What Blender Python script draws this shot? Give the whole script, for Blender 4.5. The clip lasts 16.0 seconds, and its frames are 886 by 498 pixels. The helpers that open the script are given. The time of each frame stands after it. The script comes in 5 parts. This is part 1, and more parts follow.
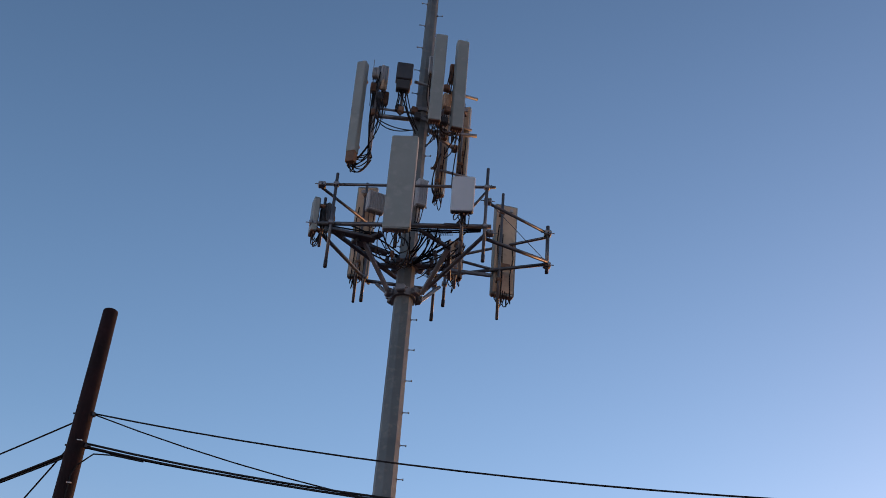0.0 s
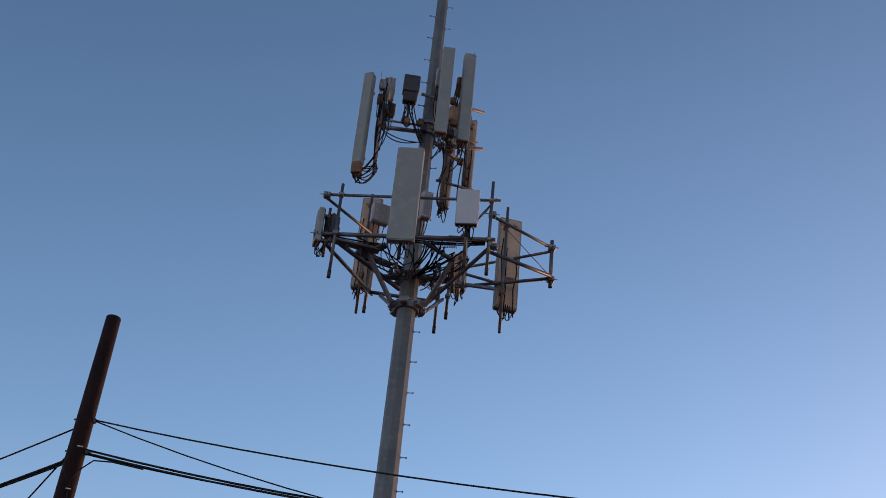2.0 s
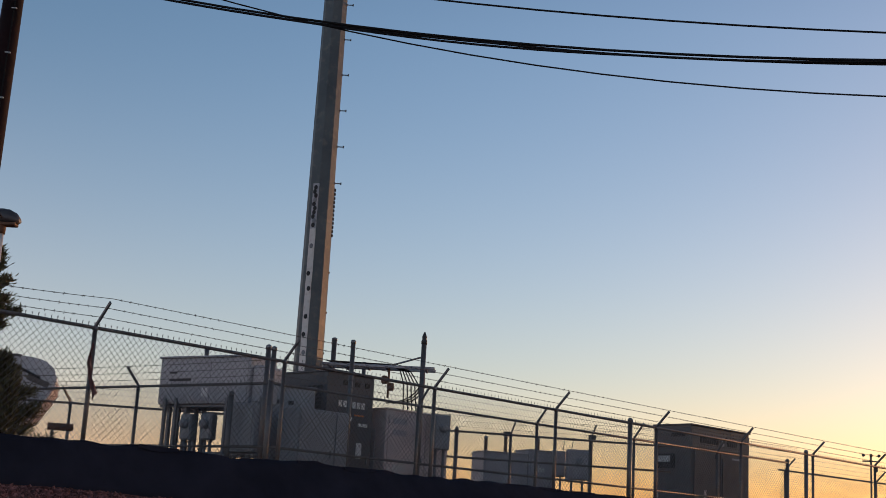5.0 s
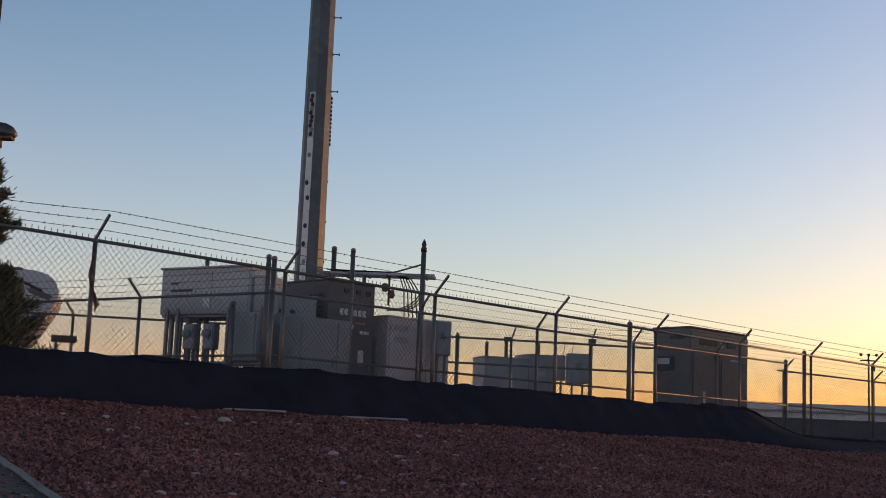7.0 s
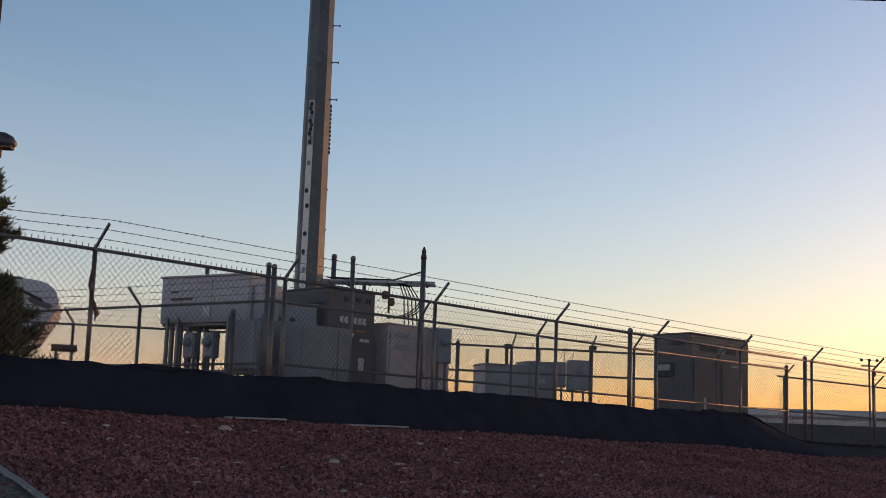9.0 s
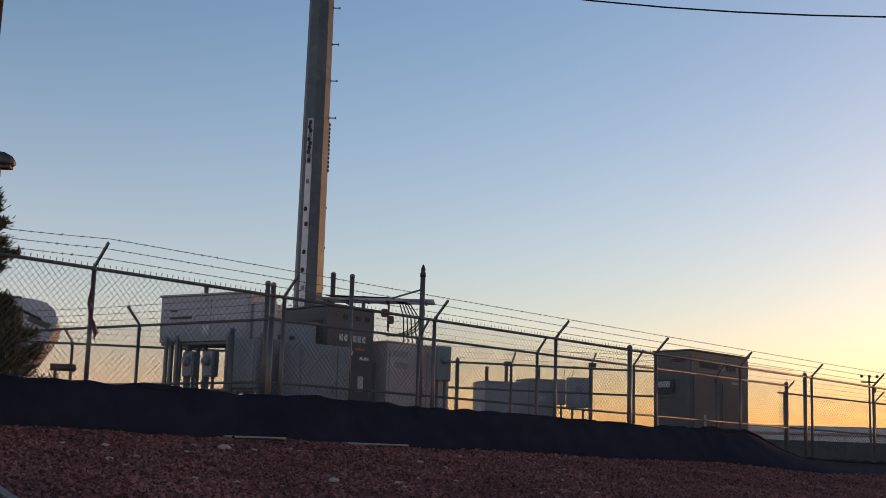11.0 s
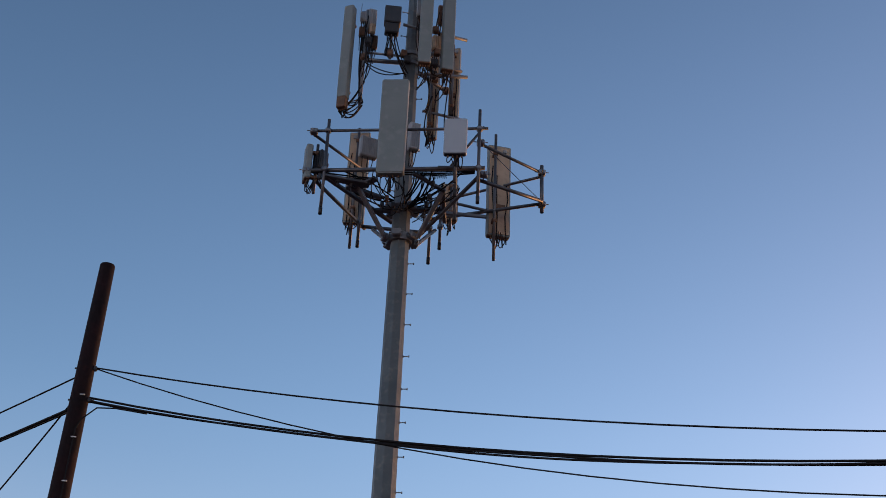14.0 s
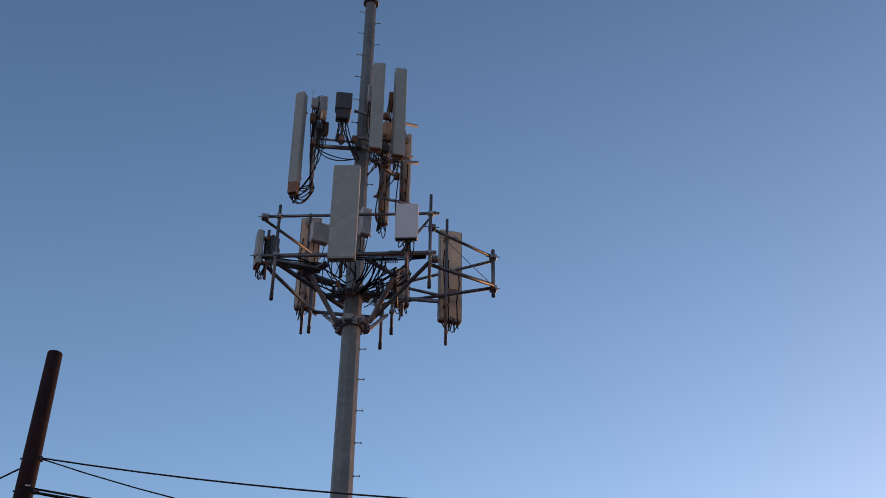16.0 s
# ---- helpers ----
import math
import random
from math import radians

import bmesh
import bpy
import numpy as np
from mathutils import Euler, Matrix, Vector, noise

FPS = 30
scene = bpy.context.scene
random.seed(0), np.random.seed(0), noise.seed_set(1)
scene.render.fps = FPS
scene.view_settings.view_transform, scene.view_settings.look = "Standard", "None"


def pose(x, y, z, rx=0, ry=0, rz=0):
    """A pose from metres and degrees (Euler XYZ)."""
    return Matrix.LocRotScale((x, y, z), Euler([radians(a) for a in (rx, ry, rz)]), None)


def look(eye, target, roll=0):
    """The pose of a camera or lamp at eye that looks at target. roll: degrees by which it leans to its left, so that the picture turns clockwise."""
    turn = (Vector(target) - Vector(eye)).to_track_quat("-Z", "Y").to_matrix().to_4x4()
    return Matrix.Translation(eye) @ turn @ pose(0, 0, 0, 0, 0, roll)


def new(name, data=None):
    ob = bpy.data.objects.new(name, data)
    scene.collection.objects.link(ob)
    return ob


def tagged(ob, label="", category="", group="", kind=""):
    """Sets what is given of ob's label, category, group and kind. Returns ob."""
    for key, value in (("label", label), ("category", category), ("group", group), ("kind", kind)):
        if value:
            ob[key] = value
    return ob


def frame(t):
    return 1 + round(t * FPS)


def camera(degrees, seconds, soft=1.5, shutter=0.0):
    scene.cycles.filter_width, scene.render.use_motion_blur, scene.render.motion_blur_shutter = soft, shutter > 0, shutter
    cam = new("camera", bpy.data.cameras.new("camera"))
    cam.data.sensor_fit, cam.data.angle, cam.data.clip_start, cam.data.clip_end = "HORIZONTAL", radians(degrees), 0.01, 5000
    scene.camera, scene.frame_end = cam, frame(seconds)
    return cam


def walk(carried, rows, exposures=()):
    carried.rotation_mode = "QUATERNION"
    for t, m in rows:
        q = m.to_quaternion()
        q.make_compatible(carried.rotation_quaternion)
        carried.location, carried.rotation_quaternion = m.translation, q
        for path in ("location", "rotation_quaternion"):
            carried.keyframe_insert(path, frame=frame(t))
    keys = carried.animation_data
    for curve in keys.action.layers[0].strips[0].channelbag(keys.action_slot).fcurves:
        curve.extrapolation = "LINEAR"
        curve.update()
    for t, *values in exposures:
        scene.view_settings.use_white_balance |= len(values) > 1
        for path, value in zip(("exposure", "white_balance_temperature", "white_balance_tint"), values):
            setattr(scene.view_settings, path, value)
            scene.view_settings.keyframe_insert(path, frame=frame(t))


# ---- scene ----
cam = camera(37.41, 16.0, soft=0.55)
EYE = Vector((0.0, 0.0, 1.6))


def aim(yaw, pitch, roll):
    """The pose of a camera at EYE: yaw clockwise from +y, pitch up."""
    c = math.cos(radians(pitch))
    ahead = Vector((c * math.sin(radians(yaw)), c * math.cos(radians(yaw)), math.sin(radians(pitch))))
    return look(EYE, EYE + ahead, roll)


# seconds, yaw, pitch, roll: the person stands still and tilts down the mast and up again
TURNS = [
    (0.0, -4.035, 33.096, 4.719),
    (0.5, -3.933, 32.847, 4.975),
    (1.0, -3.904, 32.727, 5.099),
    (1.5, -4.042, 33.023, 5.489),
    (2.0, -4.302, 33.622, 5.853),
    (2.5, -4.181, 33.647, 5.819),
    (3.0, -3.257, 31.204, 5.266),
    (3.5, -2.023, 25.804, 4.341),
    (4.0, -1.111, 19.545, 3.661),
    (4.5, -0.620, 15.148, 3.540),
    (5.0, -0.199, 12.732, 3.188),
    (5.2, -0.030, 12.060, 3.000),
    (7.3, 0.010, 8.568, 2.238),
    (7.5, -0.020, 8.557, 2.228),
    (8.0, -0.098, 8.575, 2.060),
    (8.5, -0.074, 8.718, 1.939),
    (9.0, 0.037, 8.999, 2.001),
    (11.5, 0.051, 10.436, 1.568),
    (12.0, -0.034, 12.162, 1.311),
    (12.5, -0.333, 16.095, 1.105),
    (13.0, -1.021, 21.746, 0.843),
    (13.5, -2.274, 27.188, 1.399),
    (14.0, -3.614, 30.615, 2.551),
    (14.5, -4.101, 32.272, 3.021),
    (15.0, -3.257, 33.224, 2.428),
    (15.5, -2.006, 33.990, 1.543),
    (16.0, -1.242, 34.381, 0.885),
]
walk(cam, [(t, aim(y, p, r)) for t, y, p, r in TURNS], exposures=[(0.0, 2.24, 5950, 16), (3.0, 2.23, 5950, 16), (3.5, 2.12, 5950, 15), (4.0, 1.66, 5950, 13.5), (4.5, 1.55, 5950, 12.5), (5.0, 1.52, 5950, 12), (7.5, 1.6, 5950, 12.5), (9.0, 1.62, 5950, 12.5), (12.0, 1.58, 5950, 12.5), (12.5, 1.56, 5950, 13), (13.0, 1.57, 5950, 14), (13.5, 1.83, 5950, 15), (14.0, 2.08, 5950, 16), (14.5, 2.2, 5950, 16), (16.0, 2.24, 5950, 16)])

# ---------------------------------------------------------------- light
SUN_AZ, SUN_EL = 45.0, 1.5
world = bpy.data.worlds.new("dusk")
scene.world = world
world.use_nodes = True
wn = world.node_tree.nodes
sky = wn.new("ShaderNodeTexSky")
sky.sky_type = "NISHITA"
sky.sun_disc = False
sky.sun_elevation, sky.sun_rotation = radians(SUN_EL), radians(SUN_AZ)
sky.air_density, sky.dust_density, sky.ozone_density = 1.0, 1.2, 2.1
wn["Background"].inputs[1].default_value = 0.15
wl = world.node_tree.links


def wmath(op, a, b=0.0, clamp=False):
    n = wn.new("ShaderNodeMath")
    n.operation, n.use_clamp = op, clamp
    for i, v in enumerate((a, b)):
        if isinstance(v, float):
            n.inputs[i].default_value = v
        else:
            wl.new(v, n.inputs[i])
    return n.outputs[0]


# glow added low in the sky all round: a pale arch away from the sun that brightens camera-facing sides, a faint warm
# veil and an orange rim at the horizon
where = wn.new("ShaderNodeTexCoord").outputs["Generated"]
split = wn.new("ShaderNodeSeparateXYZ")
wl.new(where, split.inputs[0])
east = wmath("MULTIPLY", split.outputs["X"], math.sin(radians(SUN_AZ)))
sunward = wmath("ADD", east, wmath("MULTIPLY", split.outputs["Y"], math.cos(radians(SUN_AZ))))
turned = wmath("MULTIPLY", wmath("SUBTRACT", 1.0, sunward), 1.0, True)
away = wmath("MULTIPLY", turned, turned)
arch = wmath("SUBTRACT", 1.0, wmath("DIVIDE", split.outputs["Z"], 0.42), True)
rim = wmath("SUBTRACT", 1.0, wmath("DIVIDE", split.outputs["Z"], 0.14), True)
tone = sky.outputs[0]
low = wmath("MULTIPLY", arch, arch)
for amount, tint in ((wmath("MULTIPLY", low, away), (2.1, 1.8, 1.85, 1)), (low, (0.4, 0.15, 0.1, 1)), (wmath("MULTIPLY", rim, rim), (1.25, 0.22, 0.0, 1))):
    mix = wn.new("ShaderNodeMix")
    mix.data_type, mix.blend_type, mix.clamp_factor = "RGBA", "ADD", True
    wl.new(amount, mix.inputs[0])
    wl.new(tone, mix.inputs[6])
    mix.inputs[7].default_value = tint
    tone = mix.outputs[2]
# the blue deepens towards the zenith
deep = wmath("SUBTRACT", 1.0, wmath("MULTIPLY", wmath("SUBTRACT", split.outputs["Z"], 0.38), 1.0, True))
shade = wn.new("ShaderNodeVectorMath")
shade.operation = "SCALE"
wl.new(tone, shade.inputs[0])
wl.new(deep, shade.inputs["Scale"])
wl.new(shade.outputs[0], wn["Background"].inputs[0])
sun = new("sun", bpy.data.lights.new("sun", "SUN"))
sun.data.energy, sun.data.angle, sun.data.color = 0.44, radians(0.6), (1.0, 0.42, 0.16)
sun.matrix_world = look((0, 0, 60), (-math.sin(radians(SUN_AZ)) * 10, -math.cos(radians(SUN_AZ)) * 10, 60 - 10 * math.tan(radians(SUN_EL))))


# ---------------------------------------------------------------- materials
def mat(name, a, b, rough=0.6, metal=0.0, big=1.5, fine=40.0, bump=0.15, dist=0.01, dirt=0.0, dirt_col=(0.09, 0.07, 0.05), per=0.0, spec=0.4):
    """Two-scale mottled surface: a and b mix by a broad noise, a fine noise roughens and bumps, dirt adds worn patches."""
    m = bpy.data.materials.new(name)
    m.use_nodes = True
    n, l = m.node_tree.nodes, m.node_tree.links
    p = n["Principled BSDF"]
    tc = n.new("ShaderNodeTexCoord")
    broad = n.new("ShaderNodeTexNoise")
    broad.inputs["Scale"].default_value, broad.inputs["Detail"].default_value = big, 5
    grain = n.new("ShaderNodeTexNoise")
    grain.inputs["Scale"].default_value, grain.inputs["Detail"].default_value = fine, 4
    for t in (broad, grain):
        l.new(tc.outputs["Object"], t.inputs["Vector"])
    ramp = n.new("ShaderNodeMapRange")
    ramp.inputs[1].default_value, ramp.inputs[2].default_value = 0.3, 0.7
    l.new(broad.outputs["Fac"], ramp.inputs[0])
    mix = n.new("ShaderNodeMix")
    mix.data_type = "RGBA"
    mix.inputs[6].default_value, mix.inputs[7].default_value = (*a, 1), (*b, 1)
    l.new(ramp.outputs[0], mix.inputs[0])
    out = mix.outputs[2]
    if dirt > 0:
        spot = n.new("ShaderNodeTexNoise")
        spot.inputs["Scale"].default_value, spot.inputs["Detail"].default_value = big * 4.3, 8
        l.new(tc.outputs["Object"], spot.inputs["Vector"])
        edge = n.new("ShaderNodeMapRange")
        edge.inputs[1].default_value, edge.inputs[2].default_value, edge.inputs[4].default_value = 0.52, 0.72, dirt
        l.new(spot.outputs["Fac"], edge.inputs[0])
        m2 = n.new("ShaderNodeMix")
        m2.data_type = "RGBA"
        m2.inputs[7].default_value = (*dirt_col, 1)
        l.new(edge.outputs[0], m2.inputs[0])
        l.new(out, m2.inputs[6])
        out = m2.outputs[2]
    if per > 0:
        geo = n.new("ShaderNodeNewGeometry")
        vary = n.new("ShaderNodeMapRange")
        vary.inputs[3].default_value, vary.inputs[4].default_value = 1 - per, 1 + per
        l.new(geo.outputs["Random Per Island"], vary.inputs[0])
        hsv = n.new("ShaderNodeHueSaturation")
        l.new(out, hsv.inputs["Color"])
        l.new(vary.outputs[0], hsv.inputs["Value"])
        out = hsv.outputs[0]
    l.new(out, p.inputs["Base Color"])
    rr = n.new("ShaderNodeMapRange")
    rr.inputs[3].default_value, rr.inputs[4].default_value = max(0.05, rough - 0.12), min(1, rough + 0.12)
    l.new(grain.outputs["Fac"], rr.inputs[0])
    l.new(rr.outputs[0], p.inputs["Roughness"])
    p.inputs["Metallic"].default_value = metal
    p.inputs["Specular IOR Level"].default_value = spec
    if bump > 0:
        bp = n.new("ShaderNodeBump")
        bp.inputs["Strength"].default_value, bp.inputs["Distance"].default_value = bump, dist
        l.new(grain.outputs["Fac"], bp.inputs["Height"])
        l.new(bp.outputs[0], p.inputs["Normal"])
    return m


GALV = mat("galvanised_steel", (0.17, 0.18, 0.19), (0.24, 0.25, 0.26), 0.5, 0.55, 2.0, 30, 0.1, 0.004, 0.35, (0.2, 0.19, 0.17))
SHAFT = mat("weathered_galvanised_shaft", (0.084, 0.1, 0.104), (0.124, 0.142, 0.142), 0.55, 0.35, 1.6, 18, 0.12, 0.006, 0.4, (0.24, 0.22, 0.19))
PIPE = mat("galvanised_pipe", (0.088, 0.091, 0.098), (0.135, 0.139, 0.145), 0.45, 0.6, 3.0, 60, 0.1, 0.002, 0.3, (0.16, 0.14, 0.12))
FENCEPIPE = mat("weathered_fence_pipe", (0.145, 0.136, 0.128), (0.21, 0.196, 0.183), 0.45, 0.6, 3.0, 60, 0.1, 0.002, 0.3, (0.16, 0.14, 0.12))
LINKWIRE = mat("galvanised_wire", (0.12, 0.115, 0.11), (0.17, 0.165, 0.16), 0.5, 0.5, 5.0, 80, 0.0)
BARBWIRE = mat("weathered_barbed_wire", (0.09, 0.085, 0.08), (0.14, 0.13, 0.12), 0.6, 0.5, 5.0, 80, 0.0)
RADOME = mat("grey_radome_plastic", (0.185, 0.212, 0.2), (0.225, 0.252, 0.238), 0.5, 0.0, 1.3, 50, 0.05, 0.002, 0.25, (0.38, 0.38, 0.35))
WHITE = mat("white_antenna_plastic", (0.37, 0.41, 0.435), (0.43, 0.465, 0.485), 0.45, 0.0, 1.3, 50, 0.05, 0.002, 0.15, (0.5, 0.5, 0.47))
TANPLATE = mat("tan_metal_backplate", (0.44, 0.32, 0.21), (0.52, 0.39, 0.27), 0.55, 0.15, 2.0, 40, 0.1, 0.003, 0.4, (0.25, 0.19, 0.13))
RADIO = mat("light_grey_cast_aluminium", (0.28, 0.29, 0.3), (0.36, 0.37, 0.37), 0.55, 0.2, 3.0, 50, 0.1, 0.003, 0.3, (0.28, 0.24, 0.2))
DARKBOX = mat("dark_grey_radio_case", (0.035, 0.037, 0.04), (0.05, 0.052, 0.055), 0.5, 0.1, 3.0, 50, 0.1, 0.003, 0.2)
RUST = mat("rusty_brown_fitting", (0.12, 0.07, 0.045), (0.2, 0.12, 0.075), 0.7, 0.2, 6.0, 60, 0.2, 0.003, 0.4, (0.1, 0.06, 0.04))
CABLE = mat("black_cable_jacket", (0.01, 0.01, 0.011), (0.018, 0.017, 0.017), 0.7, 0.0, 4.0, 50, 0.0, spec=0.15)
WOODPOLE = mat("brown_treated_pole", (0.007, 0.0036, 0.004), (0.018, 0.006, 0.0065), 0.8, 0.0, 2.5, 22, 0.5, 0.012, 0.5, (0.03, 0.009, 0.009), spec=0.2)
CABGREY = mat("grey_painted_cabinet", (0.38, 0.38, 0.395), (0.44, 0.44, 0.45), 0.5, 0.1, 1.2, 40, 0.06, 0.003, 0.3, (0.22, 0.2, 0.18))
CABGREEN = mat("grey_green_painted_cabinet", (0.275, 0.3, 0.32), (0.33, 0.355, 0.372), 0.5, 0.1, 1.2, 40, 0.06, 0.003, 0.3, (0.18, 0.18, 0.16))
GENSET = mat("dark_grey_generator_paint", (0.066, 0.07, 0.078), (0.088, 0.092, 0.1), 0.45, 0.1, 1.2, 40, 0.06, 0.003, 0.2, (0.08, 0.07, 0.06))
GENTAN = mat("brown_grey_generator_paint", (0.115, 0.11, 0.105), (0.15, 0.142, 0.135), 0.55, 0.05, 1.2, 40, 0.06, 0.003, 0.25, (0.1, 0.085, 0.07))
CABTAN = mat("beige_painted_cabinet", (0.6, 0.52, 0.5), (0.68, 0.6, 0.57), 0.5, 0.05, 1.2, 40, 0.06, 0.003, 0.3, (0.3, 0.27, 0.22))
VENT = mat("black_vent", (0.02, 0.02, 0.02), (0.035, 0.035, 0.035), 0.6)
LETTER = mat("white_lettering", (0.6, 0.6, 0.58), (0.68, 0.68, 0.66), 0.5, 0, 8, 60, 0.0)
ORANGE = mat("orange_lettering", (0.6, 0.16, 0.04), (0.7, 0.2, 0.05), 0.5, 0, 8, 60, 0.0)
SILT = mat("black_woven_silt_fabric", (0.02, 0.021, 0.031), (0.03, 0.031, 0.045), 0.85, 0.0, 2.0, 90, 0.4, 0.006, 0.15, (0.02, 0.017, 0.016), spec=0.03)
SOIL = mat("dark_red_gravel_soil", (0.13, 0.056, 0.05), (0.19, 0.085, 0.074), 0.95, 0.0, 0.9, 26, 0.8, 0.03, 0.5, (0.11, 0.055, 0.05), spec=0.1)
STONES = mat("dark_red_crushed_rock", (0.145, 0.068, 0.064), (0.25, 0.12, 0.108), 0.92, 0.0, 0.7, 60, 0.4, 0.006, 0.3, (0.13, 0.08, 0.075), 0.7, spec=0.1)
PALE = mat("pale_limestone_chip", (0.34, 0.29, 0.26), (0.44, 0.38, 0.34), 0.9, 0.0, 6, 60, 0.3, 0.004, 0.4, (0.25, 0.16, 0.13))
BOARD = mat("weathered_white_board", (0.33, 0.32, 0.31), (0.42, 0.4, 0.38), 0.8, 0.0, 2, 40, 0.2, 0.004, 0.5, (0.3, 0.22, 0.18))
BARK = mat("grey_brown_bark", (0.07, 0.05, 0.038), (0.11, 0.08, 0.06), 0.9, 0, 6, 50, 0.6, 0.01)
LEAF = mat("dusty_green_leaf", (0.085, 0.085, 0.042), (0.15, 0.138, 0.07), 0.65, 0, 2, 40, 0.0, per=0.45)
TRAILER = mat("white_trailer_skin", (0.5, 0.51, 0.53), (0.58, 0.59, 0.6), 0.4, 0.0, 0.8, 30, 0.04, 0.003, 0.3, (0.5, 0.47, 0.42))
DARKGLASS = mat("dark_tinted_glass", (0.015, 0.017, 0.02), (0.02, 0.022, 0.025), 0.12, 0, 1, 10, 0.0)
LAMPGREY = mat("grey_lamp_casting", (0.085, 0.085, 0.088), (0.13, 0.125, 0.125), 0.5, 0.3, 4, 40, 0.1, 0.003, 0.4, (0.1, 0.06, 0.04))
WHITEPOST = mat("white_painted_post", (0.62, 0.6, 0.56), (0.7, 0.68, 0.64), 0.5, 0.1, 2, 40, 0.1, 0.003, 0.4, (0.35, 0.28, 0.22))
REDCLOTH = mat("faded_red_cloth", (0.11, 0.055, 0.05), (0.24, 0.15, 0.14), 0.9, 0, 6, 80, 0.2)
DARKWALL = mat("dark_block_wall", (0.05, 0.05, 0.055), (0.07, 0.07, 0.072), 0.85, 0, 0.8, 20, 0.3, 0.01)
SHEET = mat("pale_metal_cladding", (0.55, 0.56, 0.57), (0.62, 0.63, 0.63), 0.5, 0.2, 0.5, 20, 0.05)


# ---------------------------------------------------------------- builders
def V3(*a):
    return Vector(a)


def thing(name, m, label, category, group="", kind=""):
    ob = new(name)
    ob.matrix_world = m
    ob.empty_display_size = 0.1
    return tagged(ob, label, category, group, kind)


def mesh_of(name, bm, material):
    bmesh.ops.recalc_face_normals(bm, faces=bm.faces)
    me = bpy.data.meshes.new(name)
    bm.to_mesh(me)
    bm.free()
    me.materials.append(material)
    return me


def part(name, bm, material, parent, label=""):
    """One mesh under a thing or a part, in the parent's coordinates. bm may be a mesh that is shared."""
    me = bm if isinstance(bm, bpy.types.Mesh) else mesh_of(name, bm, material)
    ob = new(name, me)
    ob.parent = parent
    return tagged(ob, label)


def cbox(bm, c, size, b=0.01, m=None):
    """A box with chamfered edges, centred on c."""
    h = [s / 2 for s in size]
    b = min(b, min(h) * 0.45)
    m = (m or Matrix()) @ Matrix.Translation(c)
    v = {}
    for sx in (-1, 1):
        for sy in (-1, 1):
            for sz in (-1, 1):
                s = (sx, sy, sz)
                for k in range(3):
                    v[s, k] = bm.verts.new(m @ Vector([s[i] * (h[i] if i == k else h[i] - b) for i in range(3)]))
    for k in range(3):
        i, j = (k + 1) % 3, (k + 2) % 3
        for d in (-1, 1):
            ring = []
            for a, e in ((-1, -1), (1, -1), (1, 1), (-1, 1)):
                s = [0, 0, 0]
                s[k], s[i], s[j] = d, a, e
                ring.append(v[tuple(s), k])
            bm.faces.new(ring)
        for a in (-1, 1):
            for e in (-1, 1):
                s, t = [0, 0, 0], [0, 0, 0]
                s[i], s[j], s[k], t[i], t[j], t[k] = a, e, -1, a, e, 1
                s, t = tuple(s), tuple(t)
                bm.faces.new((v[s, i], v[t, i], v[t, j], v[s, j]))
    for sx in (-1, 1):
        for sy in (-1, 1):
            for sz in (-1, 1):
                bm.faces.new([v[(sx, sy, sz), k] for k in range(3)])
    return bm


def box(c, size, b=0.01, m=None):
    return cbox(bmesh.new(), c, size, b, m)


def tube(bm, pts, r, n=8, taper=None, caps=True):
    """A round bar along points; taper gives the end radius."""
    pts = [Vector(p) for p in pts]
    rings, last = [], None
    for k, p in enumerate(pts):
        d = (pts[min(k + 1, len(pts) - 1)] - pts[max(k - 1, 0)]).normalized()
        if last is None:
            u = d.orthogonal().normalized()
        else:
            u = (last - d * last.dot(d))
            u = u.normalized() if u.length > 1e-6 else d.orthogonal().normalized()
        last, w = u, d.cross(u)
        rad = r if taper is None else r + (taper - r) * k / (len(pts) - 1)
        rings.append([bm.verts.new(p + (u * math.cos(a) + w * math.sin(a)) * rad) for a in [2 * math.pi * i / n for i in range(n)]])
    for a, b in zip(rings, rings[1:]):
        for i in range(n):
            f = bm.faces.new((a[i], a[(i + 1) % n], b[(i + 1) % n], b[i]))
            f.smooth = n > 6
    if caps:
        bm.faces.new(rings[0])
        bm.faces.new(rings[-1])
    return bm


def bar(a, b, r, n=8, taper=None):
    return tube(bmesh.new(), [a, b], r, n, taper)


def lathe(bm, prof, n=16, c=(0, 0, 0), smooth=True, turn=0.0):
    """Turns (radius, z) rows about the vertical through c."""
    rings = [[bm.verts.new((c[0] + r * math.cos(2 * math.pi * i / n + turn), c[1] + r * math.sin(2 * math.pi * i / n + turn), c[2] + z)) for i in range(n)] for r, z in prof]
    for a, b in zip(rings, rings[1:]):
        for i in range(n):
            bm.faces.new((a[i], a[(i + 1) % n], b[(i + 1) % n], b[i])).smooth = smooth
    bm.faces.new(rings[0])
    bm.faces.new(rings[-1])
    return bm


def loop_cable(bm, a, b, drop, r=0.014, side=(0, 0, 0), n=9):
    """A slack cable from a to b that hangs by drop."""
    a, b, side = Vector(a), Vector(b), Vector(side)
    pts = []
    for i in range(n):
        k = i / (n - 1)
        s = 4 * k * (1 - k)
        pts.append(a.lerp(b, k) + Vector((0, 0, -drop * s)) + side * s)
    return tube(bm, pts, r, 5)


def plane_m(p0, p1, z):
    """A frame at p0, x towards p1, y to the left of it, z up."""
    d = Vector((p1[0] - p0[0], p1[1] - p0[1], 0))
    return Matrix.Translation((p0[0], p0[1], z)) @ Matrix.Rotation(math.atan2(d.y, d.x), 4, "Z"), d.length


